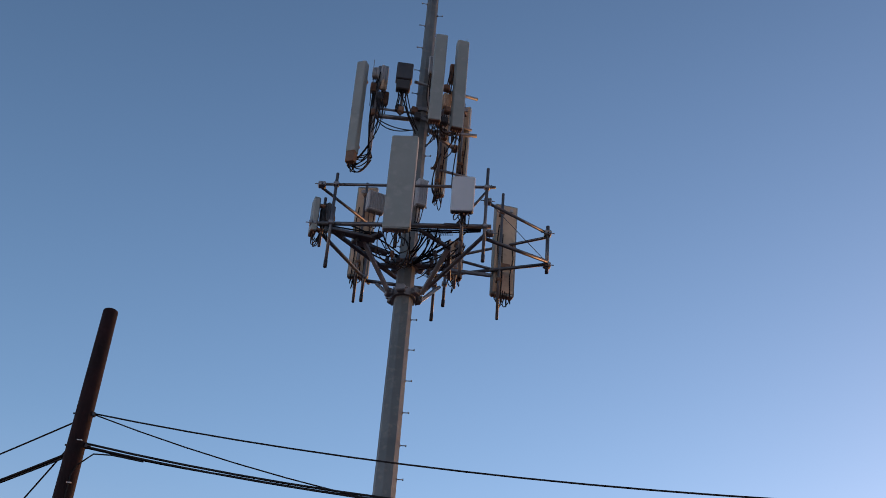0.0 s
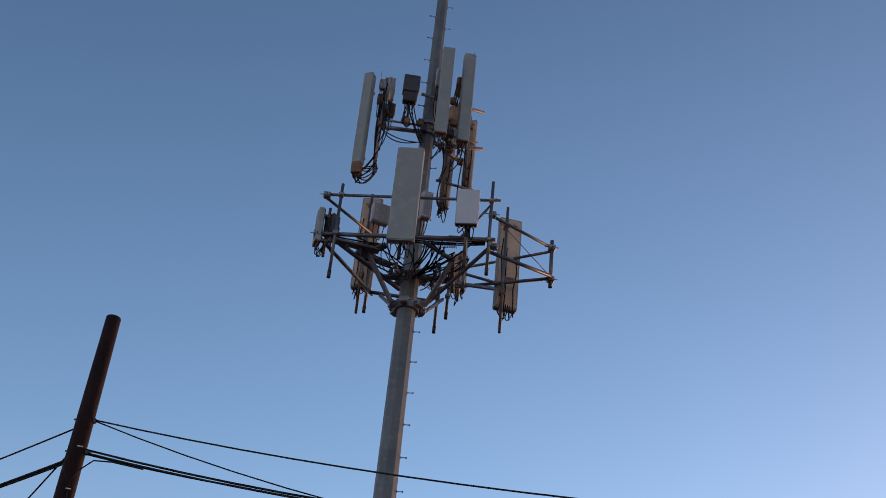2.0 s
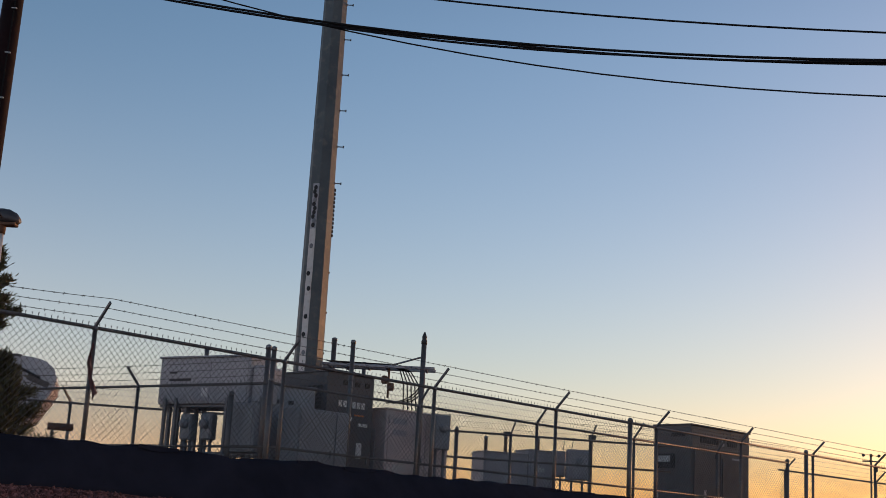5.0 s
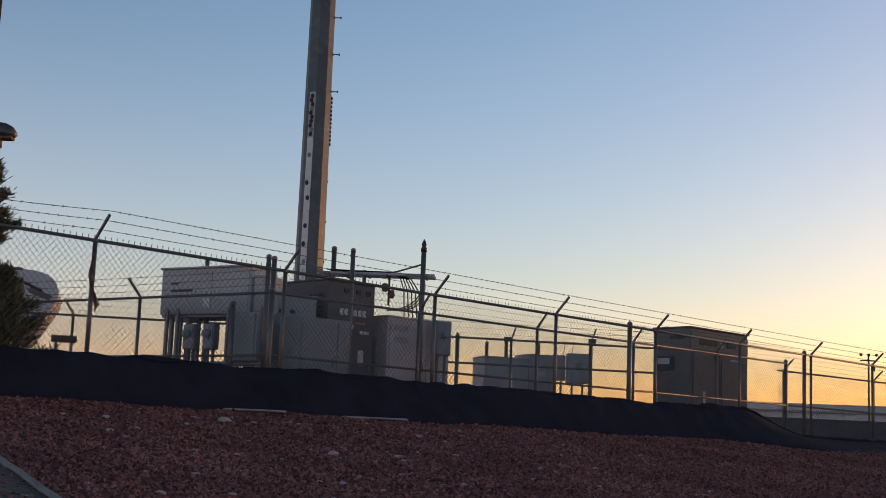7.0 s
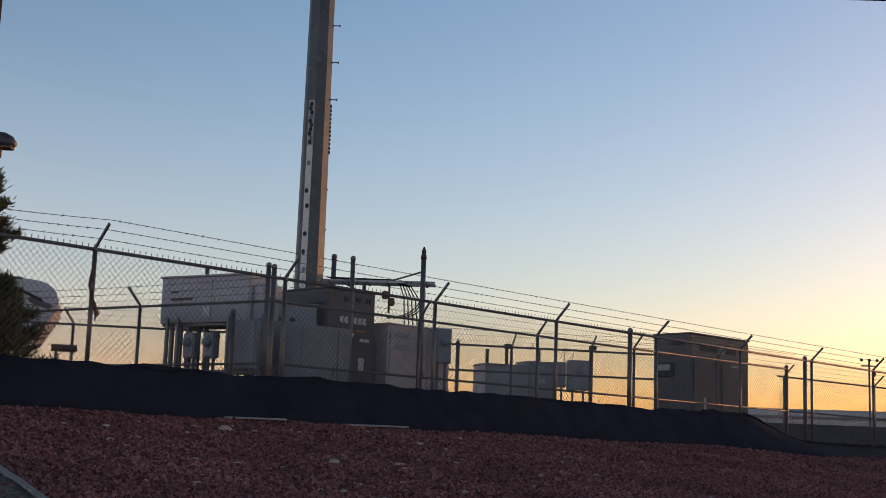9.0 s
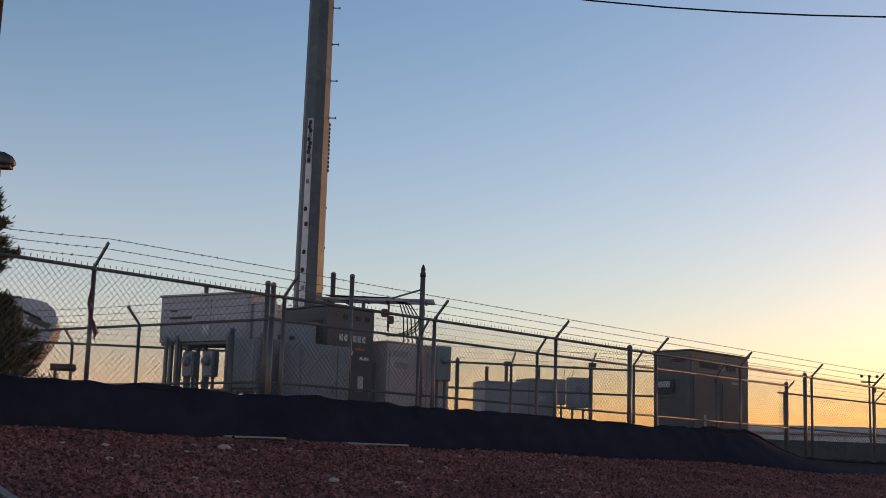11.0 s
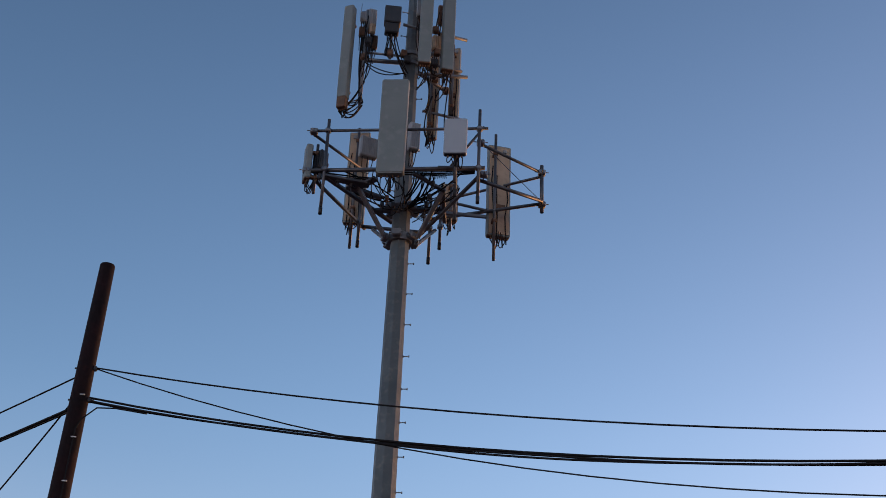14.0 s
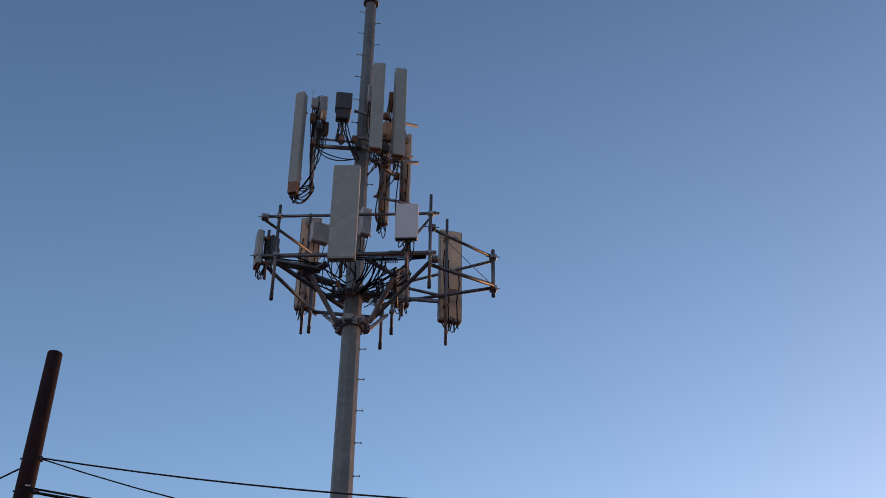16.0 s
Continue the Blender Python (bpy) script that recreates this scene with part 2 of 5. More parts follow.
# ---------------------------------------------------------------- ground
F0, FD = Vector((-4.46, 16.86)), Vector((0.7169, 0.6972))
FN = Vector((-FD.y, FD.x))
YARD = 2.2


def height(x, y):
    q = (Vector((x, y)) - F0).dot(FN)
    if q > -0.5:
        z = YARD
    elif q > -1.15:
        z = 2.0 + 0.2 * (q + 1.15) / 0.65
    elif q > -14.4:
        z = 2.0 * (q + 14.4) / 13.25
    else:
        z = 0.0
    near = 1 / (1 + (x * x + y * y) / 2500)
    bumps = 0.05 * noise.noise((x * 0.5, y * 0.5, 3)) + 0.02 * noise.noise((x * 2.3, y * 2.3, 7))
    return z + bumps * near * (1.0 if q < -0.9 else 0.2)


def ground():
    def steps(lo, hi, fine):
        a = [lo + fine * i for i in range(int((hi - lo) / fine) + 1)]
        far, step, x = [], fine, a[-1]
        while x < 2200:
            step *= 1.5
            x += step
            far.append(x)
        neg, step, x = [], fine, a[0]
        while x > -2200:
            step *= 1.5
            x -= step
            neg.append(x)
        return neg[::-1] + a + far
    xs, ys = steps(-14, 24, 0.3), steps(-4, 42, 0.3)
    verts = [(x, y, height(x, y)) for y in ys for x in xs]
    w = len(xs)
    faces = [(j * w + i, j * w + i + 1, (j + 1) * w + i + 1, (j + 1) * w + i) for j in range(len(ys) - 1) for i in range(w - 1)]
    me = bpy.data.meshes.new("ground")
    me.from_pydata(verts, [], faces)
    me.materials.append(SOIL)
    for f in me.polygons:
        f.use_smooth = True
    tagged(new("ground", me), "sloping bank of dark red crushed gravel under the fenced yard", "ground", kind="structure")


ground()


# ---------------------------------------------------------------- monopole
TOWER = pose(-2.522, 25.174, 0, 0, 0, 5.72)
CU = -0.05


def shaft_radius(z):
    rows = [(2.2, 0.275), (5.0, 0.26), (10.5, 0.235), (16.4, 0.205), (23.9, 0.15), (26.8, 0.135)]
    for (a, ra), (b, rb) in zip(rows, rows[1:]):
        if z <= b:
            return ra + (rb - ra) * (z - a) / (b - a)
    return rows[-1][1]


def monopole():
    t = thing("monopole_tower", TOWER @ pose(CU, 0, YARD), "tall tapered grey galvanised steel monopole with step bolts", "cell tower")
    bm = bmesh.new()
    lathe(bm, [(shaft_radius(z) / 0.94, z - YARD) for z in (2.2, 5.0, 9.0, 12.6)], 8, smooth=False, turn=radians(35.5))
    part("lower_shaft", bm, SHAFT, t)
    bm = bmesh.new()
    lathe(bm, [(shaft_radius(z) / 0.955, z - YARD) for z in (12.5, 16.4, 20.3)], 8, smooth=False, turn=radians(35.5))
    part("middle_shaft", bm, SHAFT, t)
    bm = bmesh.new()
    lathe(bm, [(shaft_radius(z) / 0.965, z - YARD) for z in (20.2, 23.9, 26.8)], 8, smooth=False, turn=radians(35.5))
    part("upper_shaft", bm, SHAFT, t)
    part("top_cap", lathe(bmesh.new(), [(0.2, 24.55), (0.21, 24.57), (0.21, 24.63), (0.16, 24.66)], 20), GALV, t, "flat round steel top plate")
    part("base_plate", lathe(bmesh.new(), [(0.45, -0.02), (0.45, 0.05), (0.3, 0.06)], 16), GALV, t)
    for i in range(12):
        a = i * math.pi / 6
        part("anchor_bolt", bar((0.38 * math.cos(a), 0.38 * math.sin(a), 0.04), (0.38 * math.cos(a), 0.38 * math.sin(a), 0.2), 0.02, 6), GALV, t)
    # step bolts, two rows on opposite sides
    z, k = 8.5, 0
    zs = []
    while z < 26.6:
        zs.append(z)
        z += 0.762
    for side, off in ((1, 0.0), (-1, 0.381)):
        for z in zs:
            z += off
            if side < 0 and z < 18.0 or 16.3 < z < 17.5:
                continue
            r = shaft_radius(z)
            bm = bar((side * (r - 0.03), -0.03, z - YARD), (side * (r + 0.13), -0.05, z - YARD), 0.011, 6)
            tube(bm, [(side * (r + 0.12), -0.05, z - YARD), (side * (r + 0.145), -0.05, z - YARD)], 0.024, 6)
            tube(bm, [(side * (r - 0.01), -0.03, z - YARD), (side * (r + 0.02), -0.033, z - YARD)], 0.026, 6)
            part("step_bolt", bm, GALV, t)
    # cable entry strip low on the shaft, with oval ports
    def on_face(z, a, proud, slide=0.0):
        r = shaft_radius(z) / 0.94 * 0.924 + proud
        return V3(r * math.cos(a) - slide * math.sin(a), r * math.sin(a) + slide * math.cos(a), z - YARD)
    a0 = radians(238)
    for z0, z1, name in ((4.2, 7.5, "cable_strip"), (7.5, 8.42, "cable_strip")):
        bm = bmesh.new()
        n = V3(math.cos(a0), math.sin(a0), 0) * 0.012
        k = 24
        low = [[bm.verts.new(on_face(z0 + (z1 - z0) * i / k, a0, 0.003, 0.035 + e * (0.066 + 0.01 * noise.noise((i * 0.9, e, 2))))) for e in (-1, 1)] for i in range(k + 1)]
        high = [[bm.verts.new(v.co + n) for v in row] for row in low]
        for i in range(k):
            bm.faces.new((high[i][0], high[i][1], high[i + 1][1], high[i + 1][0]))
            for e in (0, 1):
                bm.faces.new((low[i][e], low[i + 1][e], high[i + 1][e], high[i][e]))
        bm.faces.new((low[0][0], low[0][1], high[0][1], high[0][0]))
        bm.faces.new((low[k][0], low[k][1], high[k][1], high[k][0]))
        strip = part(name, bm, WHITEPOST if z0 < 7 else CABGREY, t, "pale worn strip with dark oval cable ports")
        ports = (4.4, 5.05, 5.4, 5.75, 6.3, 6.6, 7.15) if z0 < 7 else [7.57 + 0.085 * i for i in range(10)]
        for i, z in enumerate(ports):
            bm = lathe(bmesh.new(), [(0.042, 0), (0.045, 0.012), (0.03, 0.016)], 12)
            m = Matrix.Translation(on_face(z, a0, 0.012, 0.035 + 0.018 * math.sin(i * 2.1))) @ Matrix.Rotation(a0, 4, "Z") @ Matrix.Rotation(math.pi / 2, 4, "Y") @ Matrix.Diagonal((1.1, 0.9, 1, 1))
            bmesh.ops.transform(bm, matrix=m, verts=bm.verts)
            part("cable_port", bm, VENT if i % 5 != 1 else GALV, strip)
    a1 = radians(13)
    part("climb_rail", bar(on_face(2.6, a1, 0.02), on_face(8.45, a1, 0.02), 0.014, 6), GALV, t)
    z = 7.45
    while z < 8.45:
        part("rung_clip", box(on_face(z, a1, 0.035), (0.05, 0.05, 0.055), 0.008), VENT, t)
        z += 0.085
    for z in (4.3, 5.1, 5.9, 6.7):
        part("rung_clip", box(on_face(z, a1, 0.03), (0.04, 0.04, 0.04), 0.008), RUST, t)


monopole()


def panel_antenna(u, w, z, wide, deep, high, turn, pipe=None, tilt=1.5, face=RADOME, back=TANPLATE, label="", bottom=None, px=0.0, cap=0.03):
    """A panel antenna whose face looks along -y of its own frame; z is its lower edge."""
    t = thing("panel_antenna", TOWER @ pose(u, w, z, 0, 0, turn), label or "long grey plastic panel antenna on a pipe mount", "antenna", "panel antennas on the mast")
    bm = bmesh.new()
    tl = Matrix.Rotation(radians(tilt), 4, "X")
    # rounded front housing
    n, prof = 7, []
    rc = 0.03 if wide > 0.45 else 0.04
    for i in range(n):
        a = math.pi + (math.pi / 2) * i / (n - 1)
        prof.append((-wide / 2 + rc + rc * math.cos(a), -deep / 2 + rc + rc * math.sin(a)))
    for i in range(n):
        a = 1.5 * math.pi + (math.pi / 2) * i / (n - 1)
        prof.append((wide / 2 - rc + rc * math.cos(a), -deep / 2 + rc + rc * math.sin(a)))
    prof += [(wide / 2, deep / 2 - 0.01), (wide / 2 - 0.01, deep / 2), (-wide / 2 + 0.01, deep / 2), (-wide / 2, deep / 2 - 0.01)]
    rings = [[bm.verts.new(tl @ V3(x * s, y * s, h)) for x, y in prof] for h, s in ((0, 0.96), (0.012, 1), (high - 0.02, 1), (high, 0.93))]
    for a, b in zip(rings, rings[1:]):
        for i in range(len(prof)):
            f = bm.faces.new((a[i], a[(i + 1) % len(prof)], b[(i + 1) % len(prof)], b[i]))
            f.smooth = False
    bm.faces.new(rings[0])
    bm.faces.new(rings[-1])
    housing = part("housing", bm, face, t)
    bm = box((0, deep / 2 + 0.008, high / 2), (wide * 0.86, 0.022, high * 0.97), 0.006, tl)
    part("back_plate", bm, back, t, "tan metal back plate")
    part("end_cap", box((0, 0.0, 0.003 - cap / 2), (wide * 0.9, deep * 0.86, cap), 0.01, tl), RUST if bottom is None else bottom, housing, "brown lower end cap")
    for i in range(4):
        x = (i - 1.5) * wide * 0.2
        part("connector", bar((x, 0.01, -0.01), (x, 0.01, -0.055 - cap), 0.016, 8), RUST, t)
    if high > 2 and abs(turn) > 90:
        for k, x in enumerate((-0.3, 0.12, 0.3)):
            z1 = high * (0.55 + 0.1 * k)
            part("rear_cable", tube(bmesh.new(), [(x * wide, deep / 2 + 0.02, z1), (x * wide * 1.2, deep / 2 + 0.05, z1 - 0.4), (x * wide * 0.8, deep / 2 + 0.05, high * 0.2), (x * wide, deep / 2 + 0.06, -0.25)], 0.014, 6), CABLE, t)
        for x in (-0.2, 0.2):
            part("rear_fitting", box((x * wide, deep / 2 + 0.03, high * 0.93), (0.08, 0.04, 0.09), 0.01), RADIO, t)
        part("rear_fitting", box((0, deep / 2 + 0.04, high * 0.3), (wide * 0.5, 0.06, 0.12), 0.01), RUST, t)
    if pipe:
        y = deep / 2 + 0.13
        lo, hi = pipe
        part("mounting_pipe", bar((px, y, lo), (px, y, hi), 0.034, 12), PIPE, t)
        for h in (high * 0.12, high * 0.86):
            bm = box((px, y - 0.07, h), (0.1, 0.16, 0.07), 0.008)
            cbox(bm, (px, y, h), (0.12, 0.1, 0.09), 0.02)
            part("bracket", bm, RUST, t, "weathered clamp bracket")
    rnd = random.Random(int(u * 100 + z * 10))
    for i in range(5):
        x = (i - 2) * wide * 0.17
        part("jumper_cable", loop_cable(bmesh.new(), (x, 0.01, -0.05 - cap), (rnd.uniform(-0.06, 0.06), deep / 2 + 0.12, rnd.uniform(-0.1, 0.25)), rnd.uniform(0.2, 0.42), 0.012, (rnd.uniform(-0.08, 0.08), rnd.uniform(-0.05, 0.05), 0)), CABLE, t)
    return t


def radio_unit(u, w, z, size, turn, material=RADIO, label="", fins=True):
    t = thing("remote_radio_unit", TOWER @ pose(u, w, z, 0, 0, turn), label or "finned grey radio unit clamped to a pipe", "radio unit", "radio units on the mast")
    wx, wy, wz = size
    part("case", box((0, 0, wz / 2), size, 0.025), material, t)
    if fins:
        k = max(4, int(wx / 0.045))
        for i in range(k):
            x = -wx / 2 + 0.03 + i * (wx - 0.06) / (k - 1)
            part("cooling_fin", box((x, -wy / 2 - 0.014, wz / 2), (0.008, 0.03, wz * 0.84), 0.002), material, t)
    part("clamp", box((0, wy / 2 + 0.04, wz * 0.5), (0.12, 0.1, 0.12), 0.015), RUST, t)
    for x in (-0.3, 0, 0.3):
        part("connector", bar((x * wx, 0, 0.01), (x * wx, 0, -0.06), 0.017, 8), VENT, t)
    for x in (-0.3, 0, 0.3):
        part("cable", loop_cable(bmesh.new(), (x * wx, 0, -0.05), (x * wx * 0.5, wy / 2 + 0.05, -0.35), 0.12, 0.011), CABLE, t)
    return t


# platform: front boom, right-hand frame and the braces to the collar
def platform():
    t = thing("antenna_platform", TOWER @ pose(CU, 0, 16.4), "galvanised pipe antenna platform braced to the mast", "antenna platform")
    zb, zt = 17.65 - 16.4, 18.7 - 16.4
    def p(u, w, z):
        return V3(u - CU, w, z)
    def pipe(a, b, r=0.04, name="pipe", m=PIPE):
        return part(name, bar(a, b, r, 10), m, t)
    L, R, C = (-2.25, -1.2), (1.70, -1.76), (3.1, -0.5)
    B = (0.3, 1.05)
    LB = (-1.7, 0.95)
    # front boom
    pipe(p(*L, zb), p(*R, zb), 0.048, "boom")
    pipe(p(-2.1, -1.25, zt), p(1.75, -1.78, zt), 0.034, "handrail")
    # right frame
    pipe(p(1.6, -1.35, zb - 0.05), p(*C, zb + 0.06), 0.044, "boom")
    pipe(p(1.6, -1.32, zt - 0.1), p(3.14, -0.3, zt - 0.1), 0.036, "handrail")
    pipe(p(3.12, -0.42, zb + 0.04), p(0.6, 0.5, zb), 0.04, "boom")
    pipe(p(3.14, -0.32, zt - 0.2), p(1.0, 0.88, zt - 0.22), 0.034, "handrail")
    pipe(p(1.1, -0.25, zb + 0.02), p(2.32, 0.2, zb + 0.07), 0.034, "cross_pipe")
    pipe(p(3.12, -0.34, zb - 0.15), p(3.12, -0.34, zt + 0.08), 0.045, "corner_post")
    pipe(p(1.75, -1.2, zt - 0.1), p(3.2, -0.4, zb), 0.008, "tie_rod")
    # left frame, running back
    pipe(p(-2.2, -1.15, zb), p(-0.9, 1.1, zb), 0.044, "boom")
    pipe(p(-2.2, -1.2, zt), p(-1.0, 0.2, zt), 0.034, "handrail")
    pipe(p(-1.0, 1.0, zb), p(0.5, 1.1, zb), 0.044, "boom")
    # verticals with U-bolt clamps
    for u, w, lo, hi in ((-1.8, -1.3, 16.5, 19.0), (1.56, -1.74, 16.75, 19.22), (1.06, -1.8, 16.85, 18.4), (-1.03, 0.85, 17.0, 18.6), (0.63, 0.9, 16.7, 18.5), (0.87, 0.8, 17.05, 18.3), (1.12, -0.9, 16.8, 17.9), (-0.35, -1.58, 17.0, 19.5)):
        post = pipe(p(u, w, lo - 16.4), p(u, w, hi - 16.4), 0.036, "mast_pipe")
        for z in (zb, zt):
            if lo < z + 16.4 < hi:
                part("clamp", box(p(u, w, z), (0.13, 0.13, 0.1), 0.02), GALV, post)
        part("rubber_cap", bar(p(u, w, lo - 16.4 - 0.01), p(u, w, lo - 16.4 + 0.16), 0.042, 10), VENT, post)
    for u, w, z in ((3.12, -0.34, zb + 0.06), (3.12, -0.34, zt - 0.12), (1.62, -1.35, zt - 0.1), (1.7, -1.5, zb), (-2.12, -1.22, zt), (-2.2, -1.2, zb)):
        bm = box(p(u, w, z), (0.17, 0.17, 0.12), 0.02)
        tube(bm, [p(u - 0.16, w, z + 0.02), p(u + 0.16, w, z + 0.02)], 0.012, 6)
        tube(bm, [p(u, w - 0.16, z - 0.02), p(u, w + 0.16, z - 0.02)], 0.012, 6)
        part("corner_clamp", bm, GALV, t)
    pipe(p(1.68, -1.55, 19.0 - 16.4 - 0.1), p(0.95, -1.25, 17.95 - 16.4), 0.03, "brace")
    pipe(p(0.7, -1.2, 17.98 - 16.4), p(1.66, -1.5, 17.82 - 16.4), 0.03, "brace")
    # star arms out from the shaft at deck level, and knee braces down to the collar
    for u, w in ((1.9, 0.1), (0.1, 1.0)):
        d = V3(u - CU, w, 0)
        e = d.normalized()
        m = Matrix.Translation((e * 0.2) + V3(0, 0, zb - 0.08)) @ Matrix.Rotation(math.atan2(d.y, d.x), 4, "Z")
        part("deck_arm", box(((d.length - 0.2) / 2, 0, 0), (d.length - 0.2, 0.07, 0.08), 0.01, m), GALV, t)
    for a, b, wide in (((0.15, -1.45, 17.6), (0.83, -1.0, 17.5), 0.09), ((-1.79, -1.26, 17.5), (-0.25, 0.51, 17.5), 0.1), ((-0.65, 0.0, 17.5), (0.87, -0.23, 17.5), 0.1), ((-1.07, -0.88, 17.5), (-0.65, -1.23, 17.55), 0.16), ((0.83, -1.05, 17.5), (0.95, 0.35, 17.5), 0.09), ((-1.85, -1.22, 17.52), (-0.8, -1.02, 17.5), 0.2), ((-1.3, -0.95, 17.45), (-0.5, -0.55, 17.48), 0.13), ((0.36, -0.2, 16.75), (1.65, -1.62, 17.6), 0.075), ((-0.65, 0.1, 17.52), (-0.1, 0.05, 17.54), 0.08), ((0.1, 0.0, 17.56), (1.0, -0.1, 17.6), 0.08)):
        q, e = p(b[0], b[1], b[2] - 16.4), p(a[0], a[1], a[2] - 16.4)
        k = q - e
        rot = k.to_track_quat("X", "Z").to_matrix().to_4x4()
        part("deck_beam", box((k.length / 2, 0, 0), (k.length, wide, 0.07), 0.01, Matrix.Translation(e) @ rot), PIPE, t)
    for (u, w), (u2, w2) in (((-1.09, -0.95), (-0.41, -0.25)), ((0.86, -1.0), (0.34, -0.25)), ((0.75, 0.8), (0.25, 0.2)), ((-0.7, 0.95), (-0.15, 0.26))):
        q, e = p(u, w, zb - 0.1), p(u2, w2, 0.28)
        k = (q - e)
        rot = k.to_track_quat("X", "Z").to_matrix().to_4x4()
        part("knee_brace", box((k.length / 2, 0, 0), (k.length, 0.1, 0.07), 0.008, Matrix.Translation(e) @ rot), GALV, t)
    # folded ring steels and grating strips
    for z, r in ((0.33, 0.33), (zb - 0.1, 0.3)):
        bm = lathe(bmesh.new(), [(0.2, z - 0.09), (r - 0.05, z - 0.09), (r - 0.04, z + 0.09), (0.2, z + 0.09)], 12, smooth=False)
        part("collar", bm, GALV, t, "bolted steel ring collar")
        for i in range(6):
            a = i * math.pi / 3 + 0.3
            bm = box((r + 0.03, 0, z), (0.14, 0.2, 0.16), 0.02, Matrix.Rotation(a, 4, "Z"))
            tube(bm, [(math.cos(a) * (r + 0.05) - math.sin(a) * s, math.sin(a) * (r + 0.05) + math.cos(a) * s, z) for s in (-0.17, 0.17)], 0.02, 6)
            part("collar_clamp", bm, GALV, t)
    for u, w, sx, sy, turn in ((0.55, -1.42, 0.62, 0.42, -8), (0.44, 0.27, 0.42, 0.5, 40)):
        bm = bmesh.new()
        m = Matrix.Translation(p(u, w, zb + 0.0)) @ Matrix.Rotation(radians(turn), 4, "Z")
        k = int(sx / 0.05)
        for i in range(k + 1):
            tube(bm, [m @ V3(-sx / 2 + i * 0.05, -sy / 2, 0), m @ V3(-sx / 2 + i * 0.05 + 0.03, sy / 2, 0)], 0.006, 4)
        for i in range(int(sy / 0.05) + 1):
            tube(bm, [m @ V3(-sx / 2, -sy / 2 + i * 0.05, 0.004), m @ V3(sx / 2, -sy / 2 + i * 0.05, 0.004)], 0.006, 4)
        part("grating", bm, GALV, t, "open steel deck grating")
    # hybrid cable bundles over the deck
    rnd = random.Random(4)
    lines = (((-1.79, -1.26), (-0.4, 0.35)), ((0.15, -1.45), (0.83, -1.0)), ((-0.65, 0.0), (0.87, -0.23)), ((-1.6, -1.3), (1.5, -1.72)), ((0.83, -1.05), (0.95, 0.35)), ((0.3, -1.5), (0.9, -1.1)))
    for i in range(24):
        (ua, wa), (ub, wb) = lines[i % 6]
        k = rnd.random()
        far = p(ua + (ub - ua) * k, wa + (wb - wa) * k, zb - 0.02)
        e = V3(far.x, far.y, 0).normalized() * 0.22
        near = V3(e.x, e.y, zb - rnd.uniform(-0.1, 0.22))
        part("feeder_cable", loop_cable(bmesh.new(), near, far, rnd.uniform(0.0, 0.1), 0.018, (rnd.uniform(-0.15, 0.15), rnd.uniform(-0.15, 0.15), 0), 8), CABLE, t)
    for a, b in (((-2.1, -1.15), (-0.7, -1.0)), ((-0.7, -1.35), (1.5, -1.55))):
        for k in range(3):
            part("feeder_cable", loop_cable(bmesh.new(), p(a[0], a[1] + 0.05 * k, zb + 0.06), p(b[0], b[1] + 0.05 * k, zb + 0.05), 0.03 + 0.02 * k, 0.018), CABLE, t)
    for u, w, z in ((-1.9, -1.2, 1.12), (-1.5, -1.15, 1.1), (-1.2, -1.05, 1.05), (0.6, -1.2, 1.12), (0.75, -0.6, 1.08), (0.9, -0.2, 1.08), (-0.5, -0.3, 1.05), (-0.25, -0.5, 0.95), (0.5, -0.5, 1.02), (-0.4, -0.75, 0.95), (0.55, -0.85, 1.0), (-0.1, -0.35, 1.0), (0.45, -0.3, 0.85), (-0.75, -0.75, 1.0)):
        bm = box((0, 0, 0), (0.09, 0.08, 0.15), 0.015, Matrix.Translation(p(u, w, z)) @ Matrix.Rotation(0.4 + u, 4, "Z"))
        tube(bm, [p(u, w, z - 0.07), p(u, w, z - 0.16)], 0.016, 6)
        part("junction_fitting", bm, rnd.choice((DARKBOX, DARKBOX, RUST)), t)
    # bundled jumpers curling under the front panel and along the knee braces
    for k in range(6):
        a = p(rnd.uniform(-0.75, 0.0), rnd.uniform(-1.6, -0.9), zb - 0.05)
        b = p(rnd.uniform(-0.45, 0.25), rnd.uniform(-0.45, -0.2), zb + rnd.uniform(-0.5, 0.1))
        part("jumper_cable", loop_cable(bmesh.new(), a, b, rnd.uniform(0.02, 0.3), 0.012, (rnd.uniform(-0.25, 0.25), 0, 0)), CABLE, t)
    for k in range(8):
        a = p(rnd.uniform(0.5, 1.3), rnd.uniform(-1.4, -0.6), zb - 0.03)
        b = p(rnd.uniform(0.2, 0.7), rnd.uniform(-0.4, 0.1), zb + rnd.uniform(-0.45, 0.05))
        part("jumper_cable", loop_cable(bmesh.new(), a, b, rnd.uniform(0.02, 0.15), 0.013, (rnd.uniform(-0.15, 0.15), 0, 0)), CABLE, t)


